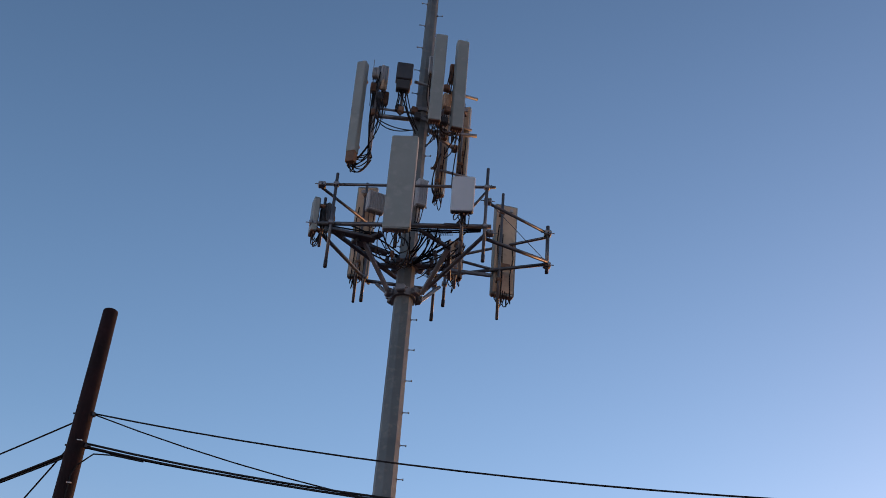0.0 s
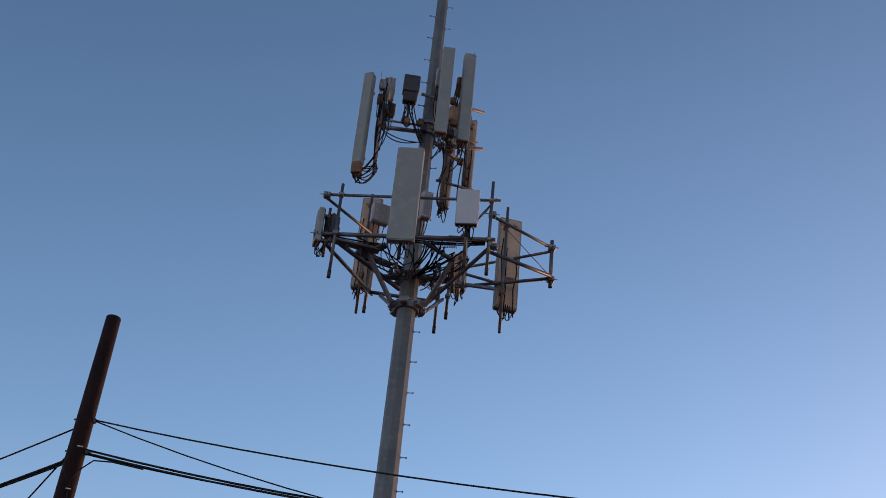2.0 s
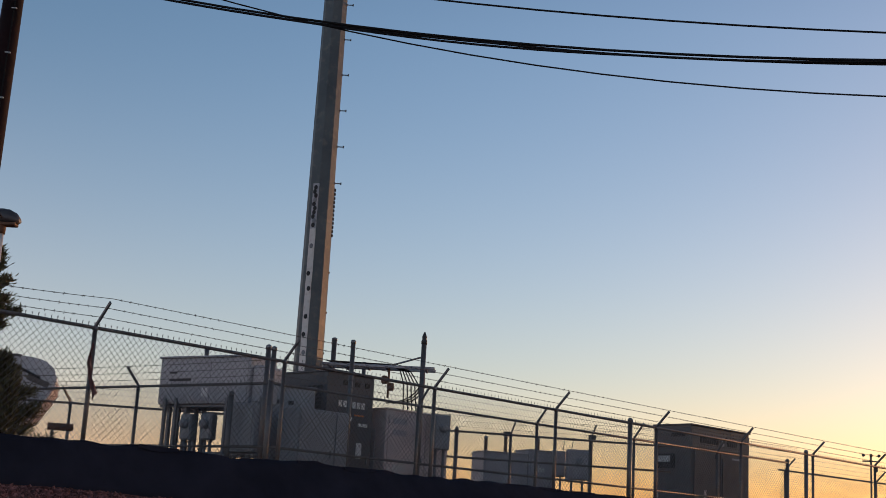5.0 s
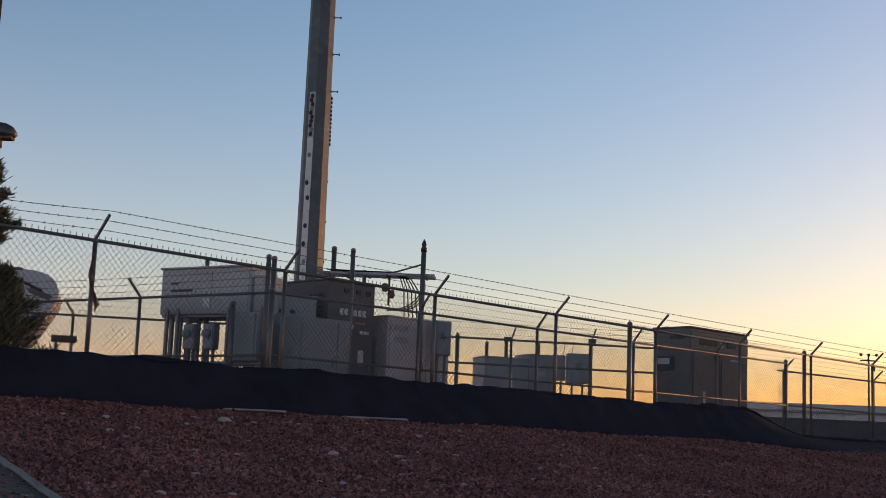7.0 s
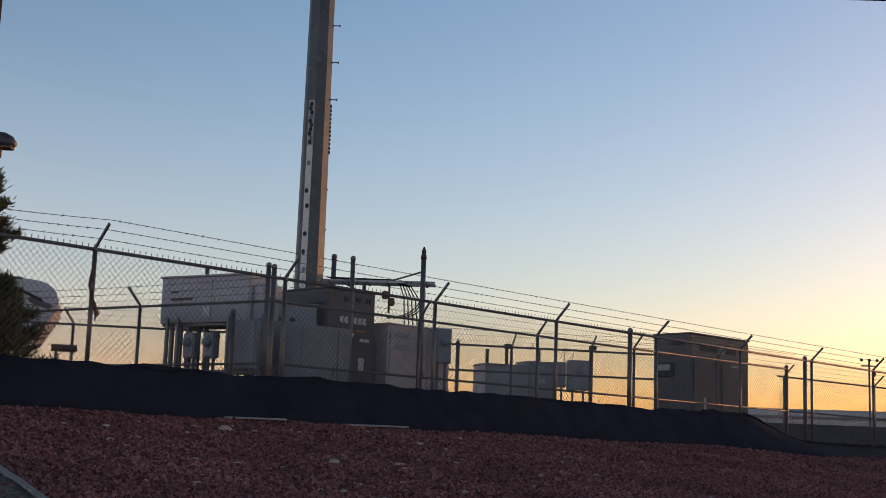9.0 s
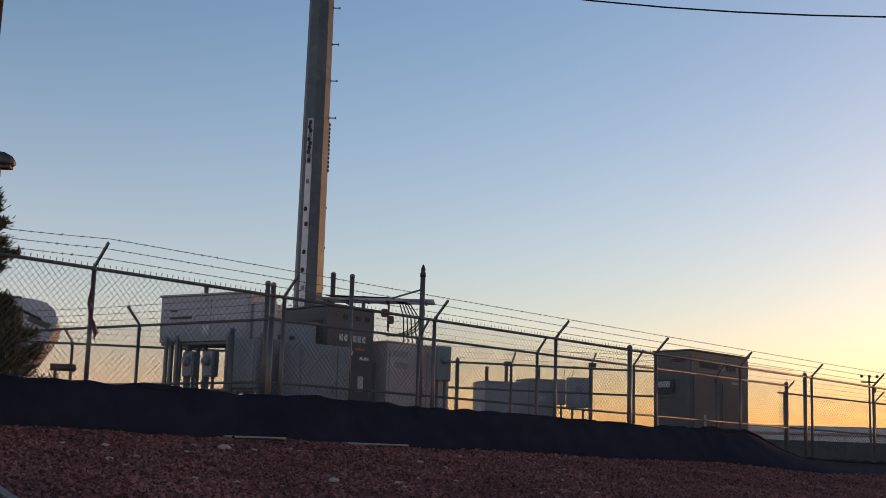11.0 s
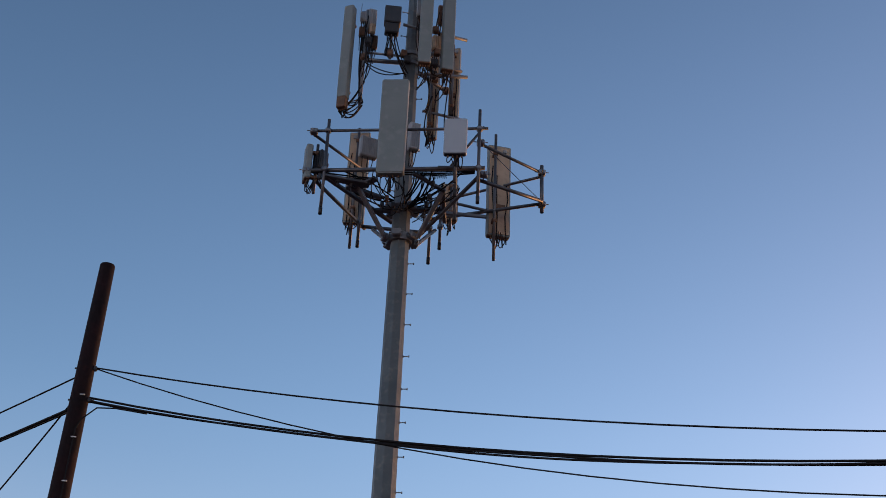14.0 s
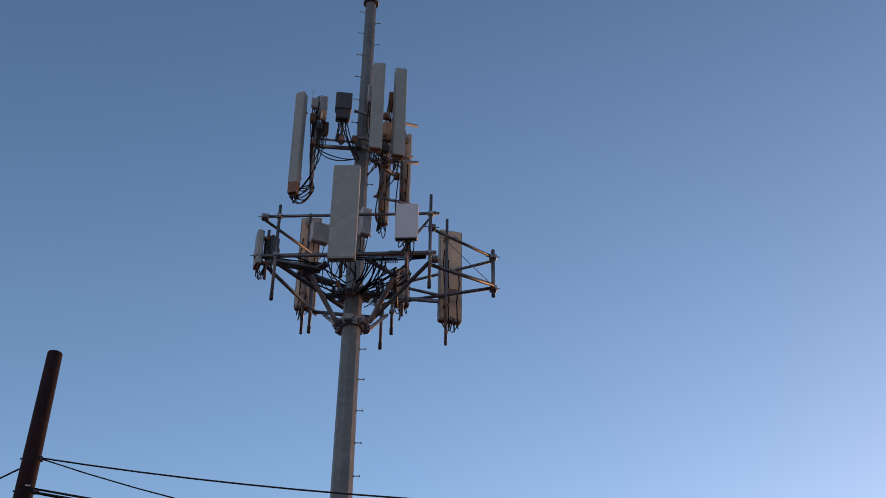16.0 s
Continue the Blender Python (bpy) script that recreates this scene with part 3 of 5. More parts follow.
platform()
panel_antenna(-0.35, -1.9, 17.24, 0.6, 0.2, 2.47, -7, (0.1, 2.3), 0.5, RADOME, label="wide pale grey panel antenna standing on the front boom", bottom=RADOME)
panel_antenna(1.02, -2.05, 17.76, 0.5, 0.14, 0.9, -7, (-0.6, 0.6), 0.5, WHITE, label="small square white panel antenna on the front boom", bottom=DARKBOX)
panel_antenna(2.17, 0.2, 17.1, 0.55, 0.16, 2.5, 190, (-0.75, 2.7), 0.5, RADOME, label="tall panel antenna with a tan back plate facing out", px=0.14)
panel_antenna(-2.2, -1.12, 17.45, 0.32, 0.13, 0.88, -76, (-0.3, 1.0), 0.5, RADOME, back=DARKBOX, label="small slim panel antenna at the boom end")
panel_antenna(-1.18, 1.05, 17.75, 0.5, 0.14, 2.6, 172, (-0.8, 2.6), 0.5, RADOME, label="tall panel antenna with a tan back plate behind the mast")
panel_antenna(1.07, 1.15, 18.05, 0.42, 0.14, 1.0, 190, (-0.4, 1.0), 0.5, RADOME)
panel_antenna(-1.6, -0.6, 20.15, 0.25, 0.2, 2.74, -24, (0.0, 2.9), 0.6, RADOME, label="slim grey panel antenna on the upper arm", bottom=RUST, cap=0.3)
panel_antenna(0.255, -0.95, 21.05, 0.3, 0.2, 2.7, 4, (0.1, 2.6), -0.5, RADOME, label="slim pale grey panel antenna high on the mast")
panel_antenna(0.81, -0.55, 21.2, 0.3, 0.2, 2.78, 10, (0.1, 2.6), -0.5, RADOME, label="slim pale grey panel antenna high on the mast")
panel_antenna(0.56, 0.9, 20.22, 0.26, 0.14, 2.62, 160, (0.0, 2.6), 0.5, RADOME, label="slim panel antenna showing its tan back plate")
panel_antenna(1.08, 1.05, 20.96, 0.26, 0.14, 2.22, 160, (0.0, 2.2), 0.5, RADOME, label="slim panel antenna showing its tan back plate")
radio_unit(-0.95, 0.72, 19.42, (0.45, 0.2, 0.55), 20, label="ribbed grey radio unit beside a tan back plate")
radio_unit(-1.92, -1.0, 17.78, (0.26, 0.24, 0.52), -40, DARKBOX, "dark grey radio unit behind a slim antenna")
radio_unit(-1.08, -0.28, 22.55, (0.2, 0.16, 0.6), 15, RADIO, "pale ribbed radio unit at the top of the upper arm")
radio_unit(-1.0, -0.2, 22.0, (0.18, 0.14, 0.4), 15, RUST, "rust-stained radio unit on the upper arm")
radio_unit(-0.57, -0.65, 22.42, (0.4, 0.26, 0.52), 3, DARKBOX, "dark grey boxy radio unit on an upright pipe", fins=False)
radio_unit(0.1, -0.42, 22.95, (0.2, 0.15, 0.55), 0, RADIO)
radio_unit(0.62, -0.2, 22.9, (0.16, 0.14, 0.6), 10, RUST)
radio_unit(0.52, -0.3, 22.0, (0.2, 0.2, 0.42), 20, TANPLATE)
radio_unit(0.12, -0.3, 19.0, (0.26, 0.2, 0.75), 20, RADIO, "grey junction box strapped to the shaft")


radio_unit(-0.57, -0.68, 22.1, (0.34, 0.2, 0.3), 3, VENT, "black connector housing under a dark radio unit", fins=False)
radio_unit(-1.28, -0.45, 22.62, (0.16, 0.14, 0.3), -10, RADIO)
radio_unit(-1.3, -0.42, 22.2, (0.14, 0.14, 0.26), 5, RUST)
radio_unit(-1.05, -0.4, 22.3, (0.14, 0.12, 0.3), 25, TANPLATE)
radio_unit(-1.12, -0.42, 21.95, (0.16, 0.14, 0.22), -5, DARKBOX)
radio_unit(0.7, -0.15, 22.35, (0.16, 0.14, 0.3), 10, TANPLATE)
radio_unit(0.45, -0.5, 21.35, (0.3, 0.16, 0.2), 10, DARKBOX)


def upper_mount():
    t = thing("upper_antenna_mount", TOWER @ pose(CU, 0, 21.4), "short galvanised arms carrying the upper antennas", "antenna mount")
    def p(u, w, z):
        return V3(u - CU, w, z - 21.4)
    for z in (21.72, 22.02):
        part("collar", lathe(bmesh.new(), [(0.15, z - 21.46), (0.215, z - 21.46), (0.215, z - 21.36), (0.15, z - 21.36)], 12, smooth=False), GALV, t)
    for a, b, r in (((-0.1, -0.05, 21.75), (-1.2, -0.36, 21.52), 0.055), ((-0.1, -0.05, 21.95), (-1.2, -0.36, 21.75), 0.03),
                    ((0.0, -0.1, 21.8), (0.56, -0.6, 21.7), 0.055), ((0.0, 0.1, 21.7), (0.85, 0.75, 21.6), 0.055),
                    ((-0.3, -0.45, 22.62), (1.3, 0.1, 22.72), 0.04), ((0.3, -0.1, 21.42), (1.34, 0.05, 21.52), 0.045),
                    ((0.3, 0.7, 22.4), (1.25, 0.95, 22.4), 0.035), ((0.3, 0.7, 20.9), (1.25, 0.95, 20.9), 0.035), ((-0.57, -0.5, 21.5), (-0.57, -0.5, 22.9), 0.035),
                    ((-1.2, -0.33, 20.1), (-1.2, -0.33, 23.1), 0.04)):
        part("arm", bar(p(*a), p(*b), r, 10), GALV, t)
    for u, w, z in ((-1.2, -0.36, 21.6), (-0.57, -0.5, 21.65), (0.56, -0.6, 21.7), (0.5, -0.35, 22.6), (0.85, 0.75, 21.6), (0.9, -0.1, 22.7)):
        part("clamp", box(p(u, w, z), (0.16, 0.16, 0.18), 0.03), RUST, t)
    rnd = random.Random(9)
    runs = [((-1.58, -0.55, 19.82), (-1.18, -0.32, 20.5)), ((-1.62, -0.55, 19.82), (-1.2, -0.3, 20.3)), ((-1.55, -0.5, 19.84), (-1.16, -0.3, 20.2)), ((-1.5, -0.5, 20.1), (-1.2, -0.32, 20.6)), ((-1.55, -0.5, 20.1), (-1.18, -0.32, 20.9)), ((-1.6, -0.55, 20.08), (-1.2, -0.32, 20.4)), ((-1.25, -0.4, 22.6), (-1.25, -0.36, 21.2)), ((-1.1, -0.4, 22.1), (-1.17, -0.36, 20.8)), ((-1.15, -0.42, 22.0), (-1.22, -0.36, 21.0)), ((-1.2, -0.35, 22.9), (-1.2, -0.32, 20.3)), ((-1.17, -0.33, 22.4), (-1.22, -0.32, 20.2)), ((-1.23, -0.33, 22.6), (-1.16, -0.3, 20.25)), ((-0.62, -0.6, 22.3), (-0.2, -0.25, 21.2)), ((-0.5, -0.6, 22.3), (-0.12, -0.25, 21.3)), ((-0.56, -0.6, 22.35), (-0.6, -0.5, 21.6)),
            ((-1.15, -0.33, 21.45), (-0.2, -0.2, 21.35)), ((0.3, -0.75, 21.0), (0.35, 0.3, 20.6)), ((0.85, -0.4, 21.2), (0.6, 0.4, 21.0)), ((0.32, -0.7, 20.98), (0.12, -0.2, 20.9)), ((0.5, 0.6, 21.3), (0.45, 0.7, 20.1)), ((0.9, 0.7, 21.6), (0.88, 0.8, 20.4)),
            ((0.4, -0.6, 21.2), (0.75, -0.35, 21.3)), ((0.6, -0.3, 23.2), (0.6, -0.3, 22.2)), ((0.1, -0.5, 22.9), (0.2, -0.4, 21.6))]
    for a, b in runs:
        for k in range(2):
            j = V3(rnd.uniform(-0.05, 0.05), rnd.uniform(-0.05, 0.05), 0)
            part("cable", loop_cable(bmesh.new(), p(*a) + j, p(*b) - j, rnd.uniform(0.08, 0.4 if a[2] < 20.2 else 0.2), 0.014, (rnd.uniform(-0.12, 0.12), rnd.uniform(-0.08, 0.08), 0)), CABLE, t)
    for u, w, z, m in ((-0.22, -0.22, 21.7, DARKBOX), (-0.3, -0.15, 21.9, RUST), (0.18, -0.25, 21.75, DARKBOX), (0.3, -0.35, 21.55, DARKBOX), (0.5, -0.15, 21.5, VENT), (0.62, 0.1, 21.6, RUST), (-0.75, -0.3, 21.7, VENT)):
        part("junction_fitting", box(p(u, w, z), (0.15, 0.13, 0.2), 0.02, Matrix.Rotation(0.3, 4, "Z")), m, t)
    part("whip", bar(p(-1.35, -0.45, 22.8), p(-1.35, -0.45, 23.2), 0.008, 6), GALV, t)
    part("whip", bar(p(0.9, -0.5, 24.0), p(0.9, -0.5, 24.14), 0.008, 6), GALV, t)


upper_mount()


# ---------------------------------------------------------------- utility pole, wires, lamp
POLE = Vector((-4.947, 13.62))


def utility_pole():
    z0 = height(*POLE)
    t = thing("utility_pole", Matrix.Translation((POLE.x + 0.01 - 0.015 * (9.385 - z0), POLE.y, z0)) @ Matrix.Rotation(0.015, 4, "Y"), "tall round reddish-brown utility pole with cable staples", "utility pole")
    h = 9.385 - z0
    bm = lathe(bmesh.new(), [(0.146, -0.1), (0.14, h * 0.25), (0.124, h * 0.5), (0.108, h * 0.75), (0.091, h - 0.012), (0.086, h)], 24)
    part("shaft", bm, WOODPOLE, t)
    bm = bmesh.new()
    tube(bm, [(0.072, -0.122, 0.3), (0.068, -0.114, 2.0), (0.062, -0.104, 4.0), (0.057, -0.098, 5.0), (0.06, -0.096, 5.35), (0.105, -0.094, 5.46), (0.26, -0.1, 5.6), (0.5, -0.17, 5.57), (0.9, -0.28, 5.47)], 0.009, 6)
    riser = part("riser_wire", bm, CABLE, t)
    for i in range(9):
        z = 1.6 + i * 0.52
        part("staple", box((0.069 - 0.0012 * i, -0.118 + 0.0026 * i, z), (0.06, 0.02, 0.014), 0.004), WHITEPOST, riser)
    for z, dx in ((8.0 - z0, 0.11), (7.6 - z0, 0.12)):
        bm = box((dx, 0.0, z), (0.05, 0.05, 0.06), 0.015)
        tube(bm, [(-0.13, 0, z), (0.17, 0, z)], 0.011, 6)
        part("cable_clamp", bm, DARKBOX, t)


utility_pole()


def strand(name, a, b, sag, r, label, lashed=0, wob=0.0):
    """A hanging cable between two points, with smaller cables lashed to it."""
    t = thing(name, Matrix.Translation(a), label, "cable")
    a0, d = Vector((0, 0, 0)), Vector(b) - Vector(a)
    n = 40
    def at(k):
        return a0 + d * k + Vector((0, 0, -4 * sag * k * (1 - k)))
    part("strand", tube(bmesh.new(), [at(i / n) for i in range(n + 1)], r, 8), CABLE, t)
    rnd = random.Random(3)
    for j in range(lashed):
        ph = rnd.uniform(0, 6)
        pts = []
        for i in range(n * 2 + 1):
            k = i / (2 * n)
            pts.append(at(k) + Vector((0, 0.02 * math.sin(9 * k + ph), -0.022 - 0.016 * j - wob * max(0, math.sin(23 * k + ph)))))
        part("lashed_cable", tube(bmesh.new(), pts, r * 0.85, 6), CABLE, t)
    return t


FARPOLE = Vector((20.0, 6.0))
strand("overhead_wire", (POLE.x + 0.1, POLE.y, 8.01), (FARPOLE.x, FARPOLE.y, 7.04), 1.53, 0.010, "thin black overhead wire hanging from a utility pole")
strand("overhead_cable", (POLE.x + 0.1, POLE.y, 7.63), (FARPOLE.x, FARPOLE.y, 8.38), 2.06, 0.0135, "thick black bundle of lashed overhead cables", 2, 0.02)
strand("overhead_wire", (POLE.x + 0.1, POLE.y, 8.0), (FARPOLE.x, FARPOLE.y, 9.5), 3.13, 0.008, "thin black service wire sagging under the cables")
strand("overhead_wire", (POLE.x - 0.08, POLE.y, 7.9), (-16.0, 20.0, 6.75), 0.25, 0.010, "thin black overhead wire leaving the utility pole")
strand("overhead_cable", (POLE.x - 0.08, POLE.y, 7.5), (-15.0, 20.5, 7.28), 0.2, 0.016, "thick black overhead cable leaving the utility pole", 1)
strand("overhead_wire", (POLE.x - 0.08, POLE.y, 7.6), (-8.5, 17.0, 5.5), 0.1, 0.010, "thin black drop wire leaving the utility pole")
strand("overhead_wire", (POLE.x - 0.02, POLE.y + 0.1, 5.15), (-5.78, 16.5, 5.42), 0.05, 0.008, "thin black wire feeding a yard lamp")


def far_pole():
    t = thing("utility_pole", Matrix.Translation((FARPOLE.x + 0.14, FARPOLE.y, height(*FARPOLE))), "distant round reddish-brown utility pole", "utility pole")
    part("shaft", lathe(bmesh.new(), [(0.165, -0.3), (0.1, 9.5), (0.09, 9.52)], 20), WOODPOLE, t)


far_pole()


def yard_lamp():
    x, y = -5.8, 16.55
    t = thing("yard_lamp", Matrix.Translation((x, y, YARD)), "small cobra-head yard lamp on a white post", "street lamp")
    part("post", bar((0, 0, -0.05), (0, 0, 3.1), 0.055, 12, 0.045), WHITEPOST, t)
    bm = bmesh.new()
    rings = []
    prof = [(-0.22, 0.05, 0.05), (-0.14, 0.09, 0.1), (-0.03, 0.12, 0.135), (0.08, 0.125, 0.135), (0.17, 0.1, 0.1), (0.22, 0.05, 0.04)]
    for xx, w, h in prof:
        rings.append([bm.verts.new((xx + 0.02, w * math.cos(a), 3.22 - 0.12 * xx + (h if math.sin(a) > 0 else h * 0.5) * math.sin(a))) for a in [2 * math.pi * i / 14 for i in range(14)]])
    for a, b in zip(rings, rings[1:]):
        for i in range(14):
            bm.faces.new((a[i], a[(i + 1) % 14], b[(i + 1) % 14], b[i])).smooth = True
    bm.faces.new(rings[0])
    bm.faces.new(rings[-1])
    head = part("lamp_head", bm, LAMPGREY, t, "weathered grey lamp head")
    part("lens", box((0.1, 0, 3.15), (0.2, 0.16, 0.05), 0.02), RUST, head)
    part("collar", bar((0, 0, 3.02), (0, 0, 3.16), 0.062, 12), RUST, t)


yard_lamp()


# ---------------------------------------------------------------- fences
def link_mesh(length, high=1.8, wide=0.086, tall=0.09, r=0.0029):
    """Woven diamond wire of one bay, with twisted ends standing above its top edge."""
    verts, faces = [], []
    lean = tall / wide

    def wire(x0, z0, x1, z1, y):
        d = Vector((x1 - x0, 0, z1 - z0)).normalized()
        s = Vector((-d.z, 0, d.x))
        o = len(verts)
        for x, z in ((x0, z0), (x1, z1)):
            for a in (0, 2.094, 4.189):
                q = Vector((x, y, z)) + (s * math.cos(a) + Vector((0, 1, 0)) * math.sin(a)) * r
                verts.append(q[:])
        for i in range(3):
            j = (i + 1) % 3
            faces.append((o + i, o + j, o + 3 + j, o + 3 + i))
    span = high / lean
    x = -span
    while x < length:
        x0, z0, x1, z1 = x, 0.0, x + span, high
        if x0 < 0:
            z0, x0 = -x0 * lean, 0.0
        if x1 > length:
            z1, x1 = high - (x1 - length) * lean, length
        if x1 - x0 > 0.02:
            wire(x0, z0, x1, z1, -0.003)
            wire(length - x0, z0, length - x1, z1, 0.003)
        x += wide
    x = 0.03
    while x < length:
        wire(x - 0.006, high - 0.01, x + 0.006, high + 0.065, 0)
        wire(x + 0.008, high - 0.01, x - 0.006, high + 0.06, 0.003)
        x += wide
    me = bpy.data.meshes.new("chain_link_mesh")
    me.from_pydata(verts, [], faces)
    me.materials.append(LINKWIRE)
    return me


def barbed(a, b, seed):
    bm = bmesh.new()
    a, b = Vector(a), Vector(b)
    n = 6
    sag = 0.03
    pts = [a.lerp(b, i / n) + Vector((0, 0, -sag * 4 * (i / n) * (1 - i / n))) for i in range(n + 1)]
    tube(bm, pts, 0.0046, 4)
    rnd = random.Random(seed)
    k = int((b - a).length / 0.125)
    for i in range(1, k):
        q = a.lerp(b, i / k) + Vector((0, 0, -sag * 4 * (i / k) * (1 - i / k)))
        for s in range(2):
            d = Vector((rnd.uniform(-0.6, 0.6), rnd.uniform(-1, 1), rnd.uniform(-1, 1))).normalized() * 0.02
            tube(bm, [q - d, q + d], 0.0028, 3, caps=False)
    return bm


def fence(p0, p1, spots, label, lean=1, arm=True, ends=(), rails=(1.8,), bottom=None, mesh=True, toward=1, tied=False):
    """A chain-link run from p0 to p1. spots: distances of the line posts along it; ends: of thick terminal posts; lean: which way along the run the arms tilt; tied: the wires start low on an end post."""
    m, length = plane_m(p0, p1, YARD)
    t = thing("chain_link_fence", m, label, "fence", "fences round the yard")
    cache = {}
    stations = sorted(list(spots) + list(ends))
    for s in stations:
        thick = s in ends
        r = 0.044 if thick else 0.03
        top = 1.86 if thick else 1.8
        post = part("terminal_post" if thick else "line_post", bar((s, 0.035, -0.1), (s, 0.035, top), r, 12), FENCEPIPE, t)
        part("post_cap", lathe(bmesh.new(), [(r + 0.006, top - 0.03), (r + 0.006, top), (r * 0.7, top + 0.03), (r * 0.2, top + 0.04)], 12, (s, 0.035, 0)), GALV, post)
        for z in (0.5, 1.0, 1.45):
            part("tie_band", bar((s, 0.035, z), (s, 0.035, z + 0.012), r + 0.004, 10), GALV, post)
        if arm and not thick:
            tip = V3(s + lean * 0.1, 0.035 - toward * 0.27, 2.14)
            part("barb_arm", box((0.2, 0, 0), (0.4, 0.025, 0.045), 0.006, Matrix.Translation((s, 0.035, 1.82)) @ (tip - V3(s, 0.035, 1.82)).to_track_quat("X", "Z").to_matrix().to_4x4()), PIPE, post)
    for z in rails:
        part("top_rail", bar((0, 0.03, z), (length, 0.03, z), 0.024, 10), FENCEPIPE, t)
    if bottom is not None:
        part("bottom_rail", bar((0, 0.03, bottom), (length, 0.03, bottom), 0.022, 10), FENCEPIPE, t)
    if mesh:
        marks = [0.0] + [s for s in stations if 0.3 < s < length - 0.3] + [length]
        for a, b in zip(marks, marks[1:]):
            key = round(b - a, 2)
            if key not in cache:
                cache[key] = link_mesh(b - a)
            ob = part("chain_link_mesh", cache[key], LINKWIRE, t)
            ob.location = (a, 0, 0)
    if arm:
        for k in range(3):
            f = (k + 1) / 3
            y, z = 0.035 - toward * 0.27 * f, 1.82 + 0.32 * f
            first = 0.0
            if tied:
                first = spots[0]
                part("barbed_wire", barbed((0, 0.0, 1.83 + 0.075 * (k + 1)), (first, y, z), k + 3), BARBWIRE, t)
            part("barbed_wire", barbed((first, y, z), (length, y, z), k), BARBWIRE, t)
    return t


L0, LD = Vector((-4.30, 16.13)), Vector((0.6905, 0.7233))


def along(s, off=0.0):
    q = L0 + LD * s + Vector((-LD.y, LD.x)) * off
    return (q.x, q.y)


BAY = 3.075
fence(along(-BAY), along(9 * BAY), [(1 + i) * BAY for i in range(9)], "long galvanised chain-link fence with three barbed wires on arms", 0, True, (0.0, (1 + 3.72) * BAY, (1 + 5.9) * BAY), toward=1.2, tied=True)
CORNER = (-2.7, 21.1)
fence(CORNER, (CORNER[0] + FD.x * 15.7, CORNER[1] + FD.y * 15.7), [3.3, 6.5, 9.6, 12.7], "inner chain-link fence round the equipment yard", 0, True, (0.0, 15.7), bottom=0.78)
fence((-8.2, 24.63), CORNER, [0.4, 3.5], "inner chain-link fence beside the equipment cabinets", -0.6, True, (), bottom=0.78)
fence((-10.3, 26.05), (-3.4, 27.45), [2.9, 5.2], "rear chain-link fence behind the equipment yard", -2, True, (), rails=(1.8,))
fence((-3.4, 27.45), (5.2, 29.2), [1.0, 5.1, 6.9], "rear chain-link fence behind the equipment yard", 0.5, True, (3.9,), rails=(1.8, 1.25))
fence((9.0, 34.6), (18.0, 42.5), [0.3, 4.8, 8.0], "further chain-link fence beyond the yard", 1, True, (6.0,), rails=(1.8, 0.9))


